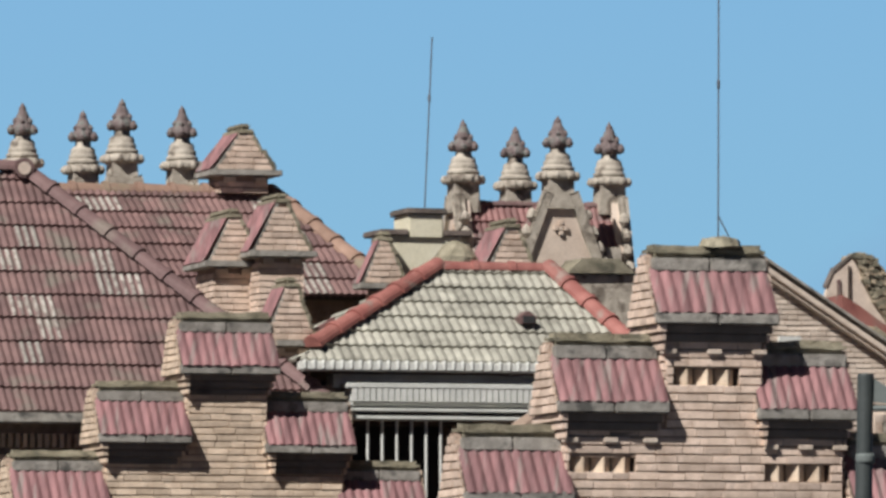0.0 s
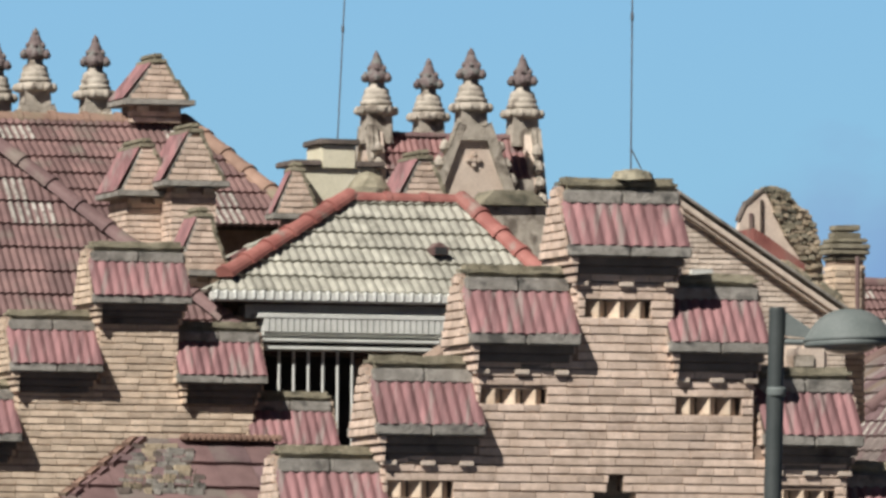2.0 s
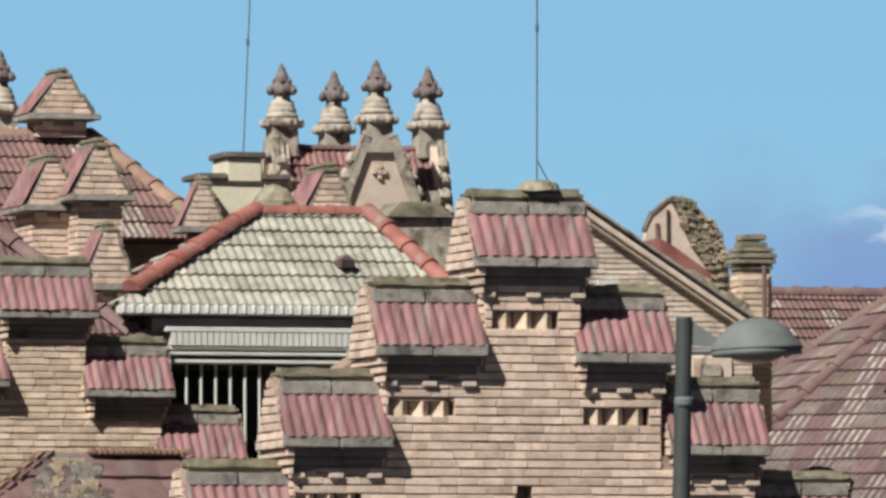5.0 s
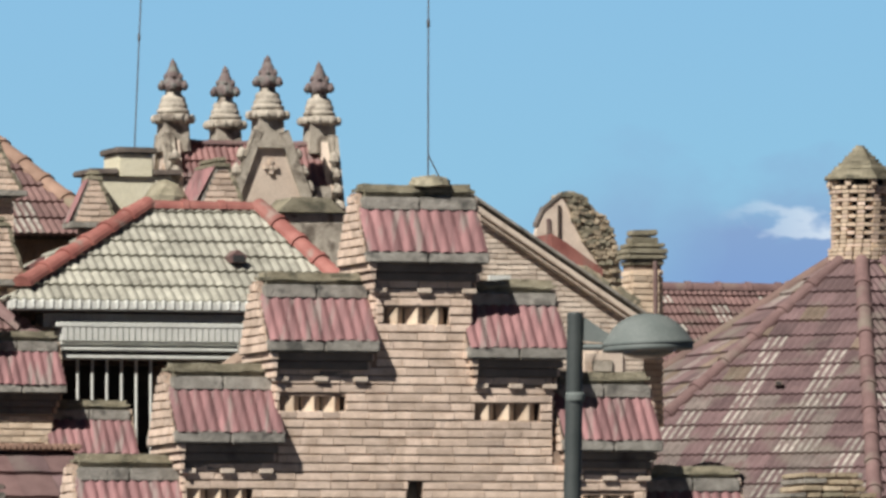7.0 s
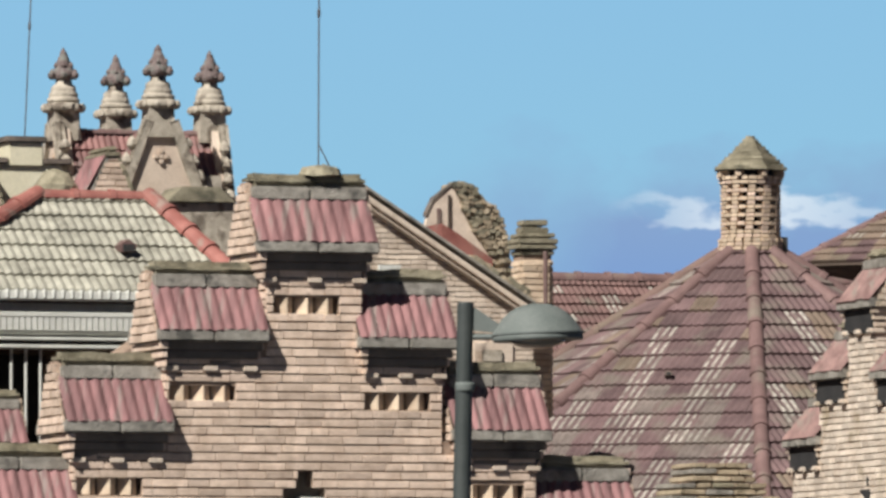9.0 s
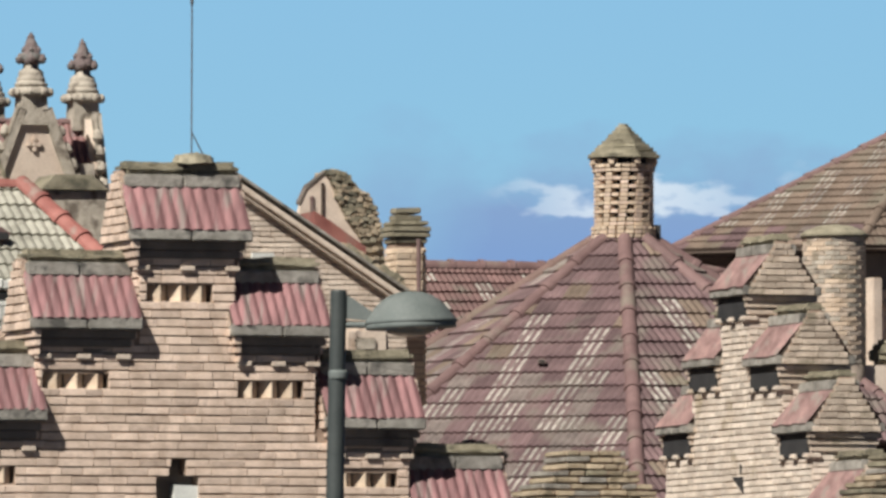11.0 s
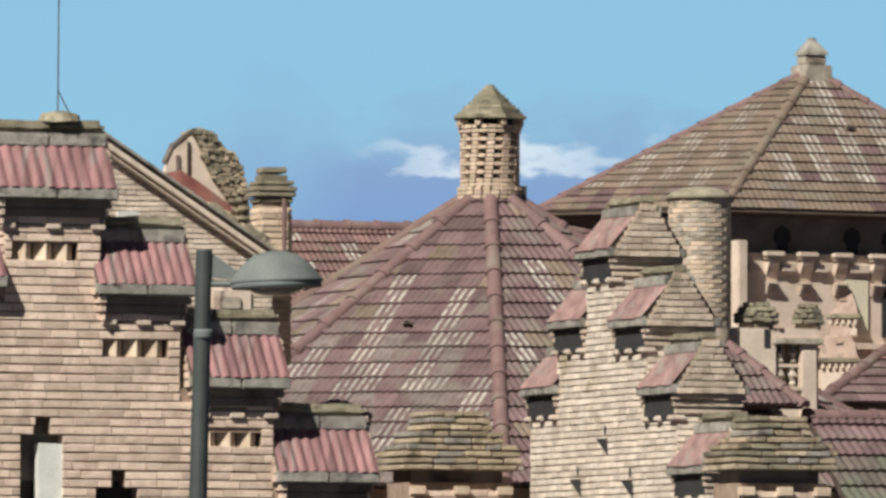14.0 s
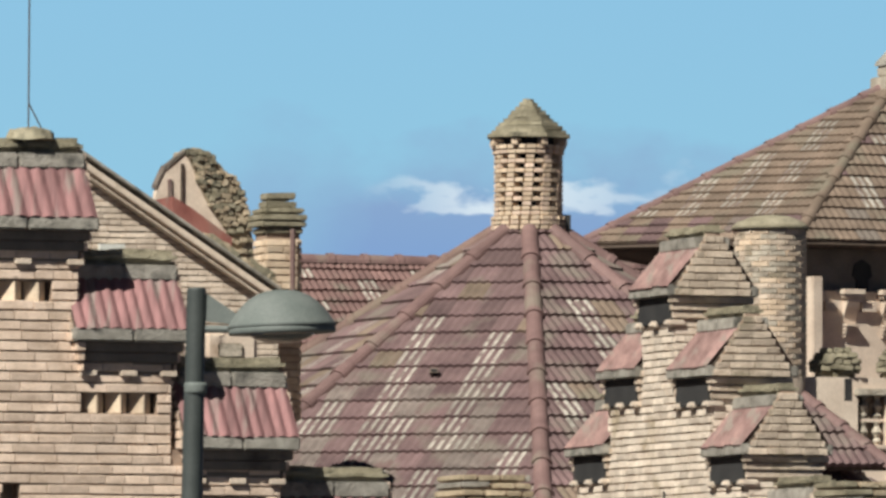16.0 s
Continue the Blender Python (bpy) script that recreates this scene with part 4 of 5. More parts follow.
# ---- raking gable wall, red roof edge and rubble gable behind ----
def raking_wall():
    x0, z0 = -0.048, 9.785
    x1, z1 = 1.450, 8.830
    w = thing("wall_raking", "pale brick gable wall with a moulded raking coping", "wall", 0, 2.5, 0, kind="structure")
    part("core", prism([(x0 - 2.4, 0), (x1, 0), (x1, z1 - 0.1), (x0, z0 - 0.1), (x0 - 2.4, z0 - 1.7)], "y", 0.02, 0.5), MORTAR, w)
    k = (z1 - z0) / (x1 - x0)
    brickwork(w, facing(0, 0.02, 0), z1 - 1.6, z0 - 0.1, lambda z: [(x0 - 0.3, min(x1, x0 + (z - z0 + 0.1) / k))], BRICK_GREY, 0.62, singles=300)
    d = Vector((x1 - x0, 0, z1 - z0))
    m = Matrix.Translation((x0, 0, z0)) @ Matrix.Rotation(-math.atan2(z1 - z0, x1 - x0), 4, "Y")
    for name, lo, hi, out, mat in (("coping", -0.018, 0.006, -0.085, STONE), ("fillet", -0.088, -0.044, -0.060, BRICK_GREY), ("fillet", -0.130, -0.112, -0.060, BRICK_GREY)):
        part(name, rough_up(boxed(0, d.length, out, 0.55, lo, hi, 0.006, m), 0.004), mat, w)
    part("ledge", boxed(0.133, 0.314, -0.05, 0.05, 9.077, 9.122), PAINT_WHITE, w)
    r = thing("tiled_roof", "bright red sheet roof edge behind the coping", "roof", 0, 3.4, 0, kind="structure")
    part("sheet", rough_up(prism([(0.965, 9.515), (1.10, 9.44), (1.40, 9.235), (1.40, 9.05), (0.965, 9.36)], "y", 0, 0.5), 0.006), RIDGE_RED, r)
    g = thing("rubble_gable", "mossy rubble gable with cream plaster face", "wall", 0, 4.2, 0, kind="structure")
    face = [(1.10, 9.50), (1.125, 9.63), (1.193, 9.76), (1.34, 9.868), (1.40, 9.82), (1.44, 9.65), (1.62, 9.36), (1.75, 9.104), (1.084, 9.104)]
    part("plaster_face", prism(face, "y", 0.06, 0.14), STUCCO, g)
    part("back_wall", prism([(1.3, 9.104), (1.3, 9.6), (1.45, 9.75), (1.7, 9.104)], "y", 0.14, 0.5), RUBBLE, g)
    part("downpipe", rod([(1.305, 0.05, 9.80), (1.305, 0.05, 9.52)], 0.012), TIMBER, g)
    part("flue_stub", rough_up(boxed(1.20, 1.235, 0.045, 0.07, 9.52, 9.69, 0.006), 0.004), RIDGE_PINK, g)
    for (ax, az), (bx, bz) in zip(face[1:3], face[2:4]):
        part("edge_slate", prism([(ax - 0.012, az - 0.01), (bx - 0.012, bz + 0.005), (bx - 0.012, bz + 0.03), (ax - 0.012, az + 0.02)], "y", 0.052, 0.16), SLATE, g)
    # thick bowed band of mossy stones along the outer edge
    outer = [(1.36, 9.90), (1.43, 9.915), (1.52, 9.86), (1.60, 9.77), (1.70, 9.69), (1.77, 9.56), (1.815, 9.38), (1.85, 9.104)]
    inner = [(1.345, 9.86), (1.37, 9.81), (1.40, 9.74), (1.43, 9.65), (1.49, 9.54), (1.55, 9.44), (1.63, 9.34), (1.70, 9.104)]
    part("rubble_core", rough_up(prism(outer + inner[::-1], "y", 0.035, 0.4), 0.008, 2, 8), RUBBLE, g)
    rr = random.Random(4)
    steps = 24
    for row in range(steps):
        f = row / steps * (len(outer) - 1.001)
        i, q = int(f), f - int(f)
        o = Vector((outer[i][0], 0, outer[i][1])).lerp(Vector((outer[i + 1][0], 0, outer[i + 1][1])), q)
        n = Vector((inner[i][0], 0, inner[i][1])).lerp(Vector((inner[i + 1][0], 0, inner[i + 1][1])), q)
        count = max(1, round((o - n).length / 0.055))
        for c in range(count):
            p = o.lerp(n, (c + 0.35 + rr.uniform(-0.15, 0.15)) / count)
            half, tall = rr.uniform(0.024, 0.04), rr.uniform(0.016, 0.026)
            mm = Matrix.Translation(p + Vector((0, rr.uniform(-0.012, 0.006), 0))) @ Matrix.Rotation(rr.uniform(-0.2, 0.5), 4, "Y")
            part("stone", rough_up(boxed(-half, half, 0.005, 0.2, -tall, tall, 0.009, mm), 0.010, row * 3 + c, 12), MOSS if rr.random() < 0.45 else RUBBLE, g)
    # crumbled mortar and moss lying on the coping
    for i in range(22):
        q = i / 22
        px, pz = 0.98 + 0.46 * q + rr.uniform(-0.03, 0.03), 9.13 - 0.29 * q + 0.015
        mm = Matrix.Translation((px, -1.60, pz + rr.uniform(-0.01, 0.045))) @ Matrix.Rotation(rr.uniform(0.3, 0.8), 4, "Y")
        part("rubble", rough_up(boxed(-0.05, 0.05, -0.05, 0.12, -0.03, 0.035, 0.012, mm), 0.016, i, 10), MOSS if i % 3 else RUBBLE, g)


raking_wall()


def brick_post(x, y, z, w, label, drop=1.2, mat=BRICK_PALE, cap=None):
    """Square brick post with a stepped, mossy cap; z is its top."""
    p = thing("brick_pier", label, "pier", x, y, z, group="brick piers")
    part("shaft_core", boxed(-w * 0.34, w * 0.34, -w * 0.34, w * 0.34, -drop, -0.25), MORTAR, p)
    for turn in (0, -90, 90):
        brickwork(p, facing(0, 0, 0, turn) @ Matrix.Translation((0, -w * 0.34, 0)), -drop, -0.29, lambda zz: [(-w * 0.34, w * 0.34)], mat, 0.75, seed=int(abs(x * 40)) + turn)
    for i, (r, lo, hi) in enumerate(((0.39, -0.29, -0.245), (0.46, -0.24, -0.20), (0.47, -0.195, -0.15), (0.41, -0.145, -0.11), (0.30, -0.105, -0.055), (0.28, -0.05, 0.0))):
        part("cap_course", rough_up(boxed(-w * r, w * r, -w * r, w * r, lo, hi, 0.008), 0.008 if cap is None else 0.02, i), cap or MOSS, p)


brick_post(1.608, 3.0, 9.528, 0.36, "slim brick pier with stepped mossy cap", 1.6)
pipe = thing("downpipe", "old clay downpipe beside the pier", "pipe", 1.655, 2.8, 0)
part("tube", rod([(0, 0, 8.582), (0, 0, 9.269)], 0.02), RIDGE_PINK, pipe)


block = thing("stone_block", "pale carved stone block behind the tiled cap", "stone", 0.792, 1.6, 8.289)
part("block", rough_up(boxed(-0.16, 0.22, 0, 0.4, -0.6, 0.2, 0.03), 0.018, 3, 9), STUCCO, block)
part("volute", boxed(-0.08, 0.1, -0.02, 0.0, 0.02, 0.12, 0.01), CARVED, block)


# ---- far roof between the piers and the octagon ----
def far_roof():
    r = thing("tiled_roof", "far red tiled roof with level ridge", "roof", 0, 0, 0, kind="structure")
    y = 14.0
    x0, z = 5.327, 9.627
    x1 = 8.679
    slope(r, (x0 - 0.5, y - 1.8, z - 1.2), (x1, y - 1.8, z - 1.2), [(x1, y, z), (x0 - 0.5, y, z)], [TILE_DULL, TILE_PALE], columns(3, 1, 0.75), depth=0.012, w=0.17, e=0.17, waves=3, singles=120)
    ridge(r, (x0 - 0.5, y, z), (x1, y, z), RIDGE_PINK, 0.075, 0.3, 0.02)
    part("wall", boxed(x0 - 0.4, x1, y - 1.4, y + 1.4, 0, z - 1.25), MORTAR, r)


far_roof()


# ---- octagonal roof with brick lantern ----
def lichen_bands(u, j, q, pale_side):
    """Columns of lichened tiles three apart, dense low on the slope and sparse near the top."""
    share = (0.96 if j < 13 else 0.35) if pale_side else (0.9 if 3 < j < 14 else 0.3)
    if u % 3 == 0:
        return 1 if q.random() < share else 0
    if u % 3 == 1 and pale_side and j < 10:
        return 1 if q.random() < 0.42 else 3
    if pale_side and j < 6 and q.random() < 0.4:
        return 3
    return 2 if q.random() < 0.14 else 0


def octagon():
    ox, oy, oz = 2.542, 88.000, 9.567
    r = thing("octagon_roof", "octagonal tiled roof with lichen columns and pink hips", "roof", 0, 0, 0, kind="structure", matrix=Matrix.Translation((ox, oy, oz)))
    R, H, top = 4.2, 2.56, 0.27
    for i in range(8):
        a, b = radians(-90 + 45 * i), radians(-45 + 45 * i)
        lo = [(R * math.cos(q), R * math.sin(q), -H) for q in (a, b)]
        hi = [(top * math.cos(q), top * math.sin(q), -0.02) for q in (b, a)]
        near = i in (0, 7)
        slope(r, lo[0], lo[1], hi, [TILE_GREY, TILE_PALE, TILE_BROWN, TILE_LICHEN], lambda u, j, q, i=i: lichen_bands(u + i - 7, j, q, i == 7), depth=0.012, w=0.205, e=0.232, waves=3, lip=0.024, singles=260 if near else 0, seed=30 + i)
        ridge(r, lo[0], hi[1], RIDGE_BROWN if i == 6 else RIDGE_PINK, 0.066, 0.42, 0.035)
    w = thing("wall_octagon", "brick drum under the octagonal roof", "wall", 0, 0, 0, kind="structure", matrix=Matrix.Translation((ox, oy, 0)))
    part("drum", lathe([(R - 0.3, 0), (R - 0.3, oz - H - 0.02)], 8), BRICK, w)
    v = thing("roof_vent", "small dark vent in the octagonal roof", "vent", 0, 0, 0, matrix=Matrix.Translation((1.786, 86.170, 8.444)))
    part("hood", prism([(-0.035, -0.026), (0.035, -0.026), (0.028, 0.012), (-0.028, 0.012)], "y", -0.008, 0.3), RIDGE_PINK, v)
    part("mouth", boxed(-0.022, 0.022, -0.012, 0.0, -0.018, 0.0), DARK, v)
    # lantern
    n = thing("brick_lantern", "round pierced brick lantern with corbelled conical cap", "lantern", 0, 0, 0, matrix=Matrix.Translation((ox, oy, oz)))
    part("collar", lathe([(0.31, -0.24), (0.29, -0.06), (0.26, 0.0), (0.24, 0.03)], 8, spin=0.5), RIDGE_PINK, n)
    part("plinth", lathe([(0.245, -0.05), (0.245, 0.09), (0.2, 0.1)], 12), MORTAR, n)
    # Added dark core closes the view through; its colour paints the inner shade.
    part("flue", lathe([(0.15, 0.1), (0.15, 0.62), (0.21, 0.63), (0.21, 0.705)], 12), DARK, n)
    shape = [mesh_of("brick", boxed(-0.05, 0.045, -0.031 - 0.003 * i, 0.031 + 0.003 * i, 0, 0.031, 0.004), MB) for i, MB in ((0, BRICK_PALE), (1, BRICK), (2, BRICK_PALE))]
    rr = random.Random(2)
    for row in range(18):
        z = row * 0.036
        rad = 0.215 if row > 2 else 0.24
        if row > 15:
            rad = 0.218 + 0.008 * (row - 15)
        for i in range(22):
            if 3 < row < 16 and row % 2 and i % 2:
                continue
            a = 2 * math.pi * (i + 0.04 * row) / 22
            ob = new("brick", shape[rr.randrange(3)])
            ob.parent = n
            ob.matrix_local = Matrix.Translation((rad * math.cos(a), rad * math.sin(a), z)) @ Matrix.Rotation(a + rr.uniform(-0.05, 0.05), 4, "Z")
    for i in range(8):
        a = 2 * math.pi * (i + 0.5) / 8
        ob = new("brick", shape[0])
        ob.parent = n
        ob.matrix_local = Matrix.Translation((0.262 * math.cos(a), 0.262 * math.sin(a), 0.640)) @ Matrix.Rotation(a, 4, "Z") @ Matrix.Diagonal((1, 0.8, 1.7, 1))
    for i in range(10):
        rad = 0.338 - 0.0325 * i
        part("cap_course", rough_up(lathe([(rad, 0.70 + 0.0305 * i), (rad - 0.004, 0.728 + 0.0305 * i)], 8, spin=0.5), 0.011, i, 9), MOSS, n)
    part("side_flue", boxed(0.2, 0.32, -0.05, 0.1, -0.1, 0.12), DARK, n)


octagon()


# ---- tower with deep eaves ----
def tower_bands(u, j, q, side):
    """Lichen columns above three plain rows at the eave; closer ones on the flank."""
    if j < 3:
        return 2 if q.random() < 0.35 else 0
    if side == 4:
        return 1 if j < 15 and u % 2 == 0 and q.random() < 0.8 else 0
    return 1 if u % 2 == 0 and j < 14 and q.random() < 0.85 else (2 if q.random() < 0.2 else 0)


def tower():
    vx, vy, ez = 4.624, 89.000, 9.567
    frame_t = Matrix.Translation((vx, vy, 0)) @ Matrix.Rotation(radians(26), 4, "Z")
    apex = frame_t.inverted() @ Vector((5.515, 90.900, 10.909))
    t = thing("tower_roof", "brown tiled many-sided roof with pale lichen columns", "roof", 0, 0, 0, kind="structure", matrix=frame_t)
    p = [(0, 0, ez), (3.4, 0, ez), (3.4, 3.0, ez), (0.86, 3.59, ez), (-1.084, 1.497, ez)]
    for i in range(5):
        slope(t, p[i], p[(i + 1) % 5], [apex], [TILE_BROWN, TILE_PALE, TILE_GREY], lambda u, j, q, i=i: tower_bands(u, j, q, i), depth=0.006, w=0.17 if i else 0.19, e=0.125, waves=3, lip=0.022, singles=220 if i in (0, 4) else 0, seed=40 + i)
        ridge(t, p[i], apex, TILE_BROWN if i == 0 else RIDGE_PINK, 0.05, 0.3, 0.02)
    for i in range(5):
        q, s = Vector(p[i]), Vector(p[(i + 1) % 5])
        part("eave_board", rod([q + Vector((0, 0, -0.04)), s + Vector((0, 0, -0.04))], 0.03, sides=4), TIMBER, t)
    f = thing("roof_finial", "small stone finial on the tower apex", "finial", 0, 0, 0, matrix=frame_t @ Matrix.Translation(apex))
    part("plinth", boxed(-0.14, 0.14, -0.14, 0.14, -0.14, 0.03, 0.012), CARVED, f)
    part("block", boxed(-0.10, 0.10, -0.10, 0.10, 0.03, 0.12, 0.012), CARVED, f)
    part("cap", lathe([(0.16, 0.12), (0.15, 0.15), (0.05, 0.25), (0.03, 0.28)], 4, spin=0.5), STONE, f)
    v = thing("roof_vent", "small vent on the tower roof", "vent", 0, 0, 0, matrix=Matrix.Translation((5.803, 90.470, 10.355)) @ TURN)
    part("hood", prism([(-0.05, -0.03), (0.05, -0.03), (0.04, 0.022), (-0.04, 0.022)], "y", -0.1, 0.3), TILE_BROWN, v)
    part("mouth", boxed(-0.03, 0.03, -0.112, -0.098, -0.022, 0.006), DARK, v)
    w = thing("wall_tower", "sand coloured tower wall with brackets under deep eaves", "wall", 0, 0, 0, kind="structure", matrix=frame_t)
    y, s = 0.16, 0.00497
    body = bmesh.new()
    ring = [(0.1, y), (3.2, y), (3.2, 2.8), (0.9, 3.3), (-0.72, 1.5)]
    low, high = [[body.verts.new((a, b, z)) for a, b in ring] for z in (0, ez - (445 - 367) * 0.00497)]
    body.faces.new(low)
    body.faces.new(high)
    for i in range(5):
        k = (i + 1) % 5
        body.faces.new((low[i], low[k], high[k], high[i]))
    part("body", body, STUCCO, w)
    boards = bmesh.new()
    low, high = [[boards.verts.new((a[0] * 0.98 + 0.02, a[1] * 0.98 + 0.02, z)) for a in p] for z in (ez - 0.05, ez - 0.03)]
    boards.faces.new(low)
    boards.faces.new(high)
    for i in range(5):
        k = (i + 1) % 5
        boards.faces.new((low[i], low[k], high[k], high[i]))
    part("ceiling_boards", boards, TIMBER, w)

    def place(u):
        return (u - 1150) * 0.00512 / 0.899 + 0.055

    zt = ez - (445 - 367) * s
    # The deep eave's shade is painted into this wall's darker tone.
    part("upper_wall", boxed(-0.3, 3.18, y + 0.10, y + 1.4, zt - 0.02, ez - 0.06), WALL_SHADE, w)
    for u in (1240, 1300, 1362, 1428, 1496, 1545):
        x = place(u)
        g = new("bracket")
        g.parent = w
        part("head", rough_up(boxed(x - 0.095, x + 0.095, y - 0.10, y + 0.05, zt - 0.03, zt + 0.012, 0.006), 0.003, u), STUCCO, g)
        part("neck", rough_up(boxed(x - 0.078, x + 0.078, y - 0.085, y, zt - 0.058, zt - 0.032, 0.006), 0.003, u), STUCCO, g)
        curve = [(y, zt - 0.055)] + [(y - 0.04 - 0.035 * math.cos(math.pi * q / 6), zt - 0.06 - 0.19 * q / 6) for q in range(7)] + [(y, zt - 0.26)]
        part("stem", prism(curve, "x", x - 0.056, x + 0.056), STUCCO, g)
        for i in range(4):
            part("corbel_step", boxed(x - 0.062, x + 0.062, y - 0.07 + 0.014 * i, y, zt - 0.275 - 0.028 * i, zt - 0.255 - 0.028 * i, 0.003), STUCCO, g)
    for u, wide in ((1208, 22), (1268, 26), (1328, 26), (1395, 40), (1463, 40), (1522, 26)):
        x = place(u)
        part("lintel", boxed(x - wide * s / 2, x + wide * s / 2, y - 0.05, y, zt - 0.16, zt - 0.09, 0.004), STUCCO, w)
    # Keyholes are dark plates on the wall; their depth is painted as shade.
    for u in (1270, 1395, 1464):
        x = place(u)
        bm = prism([(x - 0.05, zt), (x + 0.05, zt), (x + 0.05, zt + 0.09), (x + 0.085, zt + 0.13), (x + 0.07, zt + 0.21), (x, zt + 0.25), (x - 0.07, zt + 0.21), (x - 0.085, zt + 0.13), (x - 0.05, zt + 0.09)], "y", y + 0.084, y + 0.12)
        part("keyhole_opening", bm, DARK, w)
    for u0, u1, mat in ((1372, 1412, PLASTER), (1438, 1478, DARK)):
        part("window_pane", boxed(place(u0), place(u1), y - 0.02, y + 0.02, zt - 0.72, zt - 0.22), mat, w)
    part("pilaster", boxed(place(1168), place(1184), y - 0.16, y, 0, zt + 0.10, 0.008), STUCCO, w)
    part("string_course", boxed(place(1230), 3.2, y - 0.09, y, zt - 0.84, zt - 0.78, 0.006), STUCCO, w)
    c = thing("round_chimney", "round brick chimney with a domed stone cap", "chimney", 0, 0, 0, matrix=at(4.267, 86.000, 9.470))
    part("flue_core", lathe([(0.262, -3.0), (0.262, 0.0)], 32), BRICK_WORN, c)
    shape = [mesh_of("brick", boxed(-0.03, 0.008, -0.061, 0.061, 0, 0.037, 0.004), MB) for MB in (BRICK_WORN, BRICK_OCHRE, CARVED)]
    rr = random.Random(7)
    for row in range(27):
        for i in range(7):
            q = math.pi * (0.98 + (i + 0.5 * (row % 2)) / 6.4)
            ob = new("brick", shape[rr.randrange(3)])
            ob.parent = c
            ob.matrix_local = Matrix.Translation((0.258 * math.cos(q), 0.258 * math.sin(q), -0.040 * (row + 1))) @ Matrix.Rotation(q, 4, "Z")
    part("cap", rough_up(lathe([(0.29, 0.0), (0.29, 0.025), (0.25, 0.06), (0.14, 0.10), (0.03, 0.115)], 24), 0.005), MOSS, c)


tower()


# ---- mossy brick chimneys in front ----
def mossy_stack(m, w, h, d, steps, label, drop=7.2):
    c = thing("chimney", label, "chimney", 0, 0, 0, matrix=m, group="brick chimneys")
    rr = random.Random(int(w * 100))
    part("shaft_core", boxed(-w * 0.42, w * 0.42, 0.08, d - 0.08, -drop, -0.1), MORTAR, c)
    # The neck's dark colour paints the cap's shade onto it.
    part("neck", boxed(-w * 0.38, w * 0.38, 0.16, d - 0.1, -0.11, 0.0), SHADE_BROWN, c)
    brickwork(c, facing(0, 0.08, 0), -1.2, -0.12, lambda z: [(-w * 0.42, w * 0.42)], BRICK, 0.85, seed=3)
    for i in range(steps):
        t = i / max(1, steps - 1)
        ww, lo = w * (0.5 if t < 0.3 else 0.45 if t < 0.5 else 0.36 if t < 0.65 else 0.29 - 0.04 * t), i * h / steps
        bm = boxed(-ww + 0.02, ww - 0.02, 0.12 * t * d, d - 0.12 * t * d - 0.02, lo - 0.002, lo + h / steps - 0.012)
        part("course_core", bm, MORTAR, c)
        x = -ww
        while x < ww - 0.02:
            L = min(rr.uniform(0.11, 0.26), ww - x)
            part("brick", rough_up(boxed(x, x + L - 0.01, 0.12 * t * d - rr.uniform(0.015, 0.04), d - 0.12 * t * d, lo, lo + h / steps - 0.013, 0.008), 0.011, x * 3, 9), (RUBBLE, RUBBLE, MOSS, STONE)[rr.randrange(4)], c)
            x += L
    for i in range(3):
        q = (-0.36 + 0.36 * i) * w
        part("corbel_brick", boxed(q - 0.06, q + 0.06, 0.0, 0.09, -0.2, -0.13, 0.006), BRICK_PALE, c)


mossy_stack(at(2.165, 82.200, 7.073), 1.04, 0.49, 0.7, 9, "mossy stepped brick chimney top")
mossy_stack(at(4.555, 78.200, 6.980), 0.87, 0.43, 0.7, 8, "mossy stepped brick chimney beside the side gable")


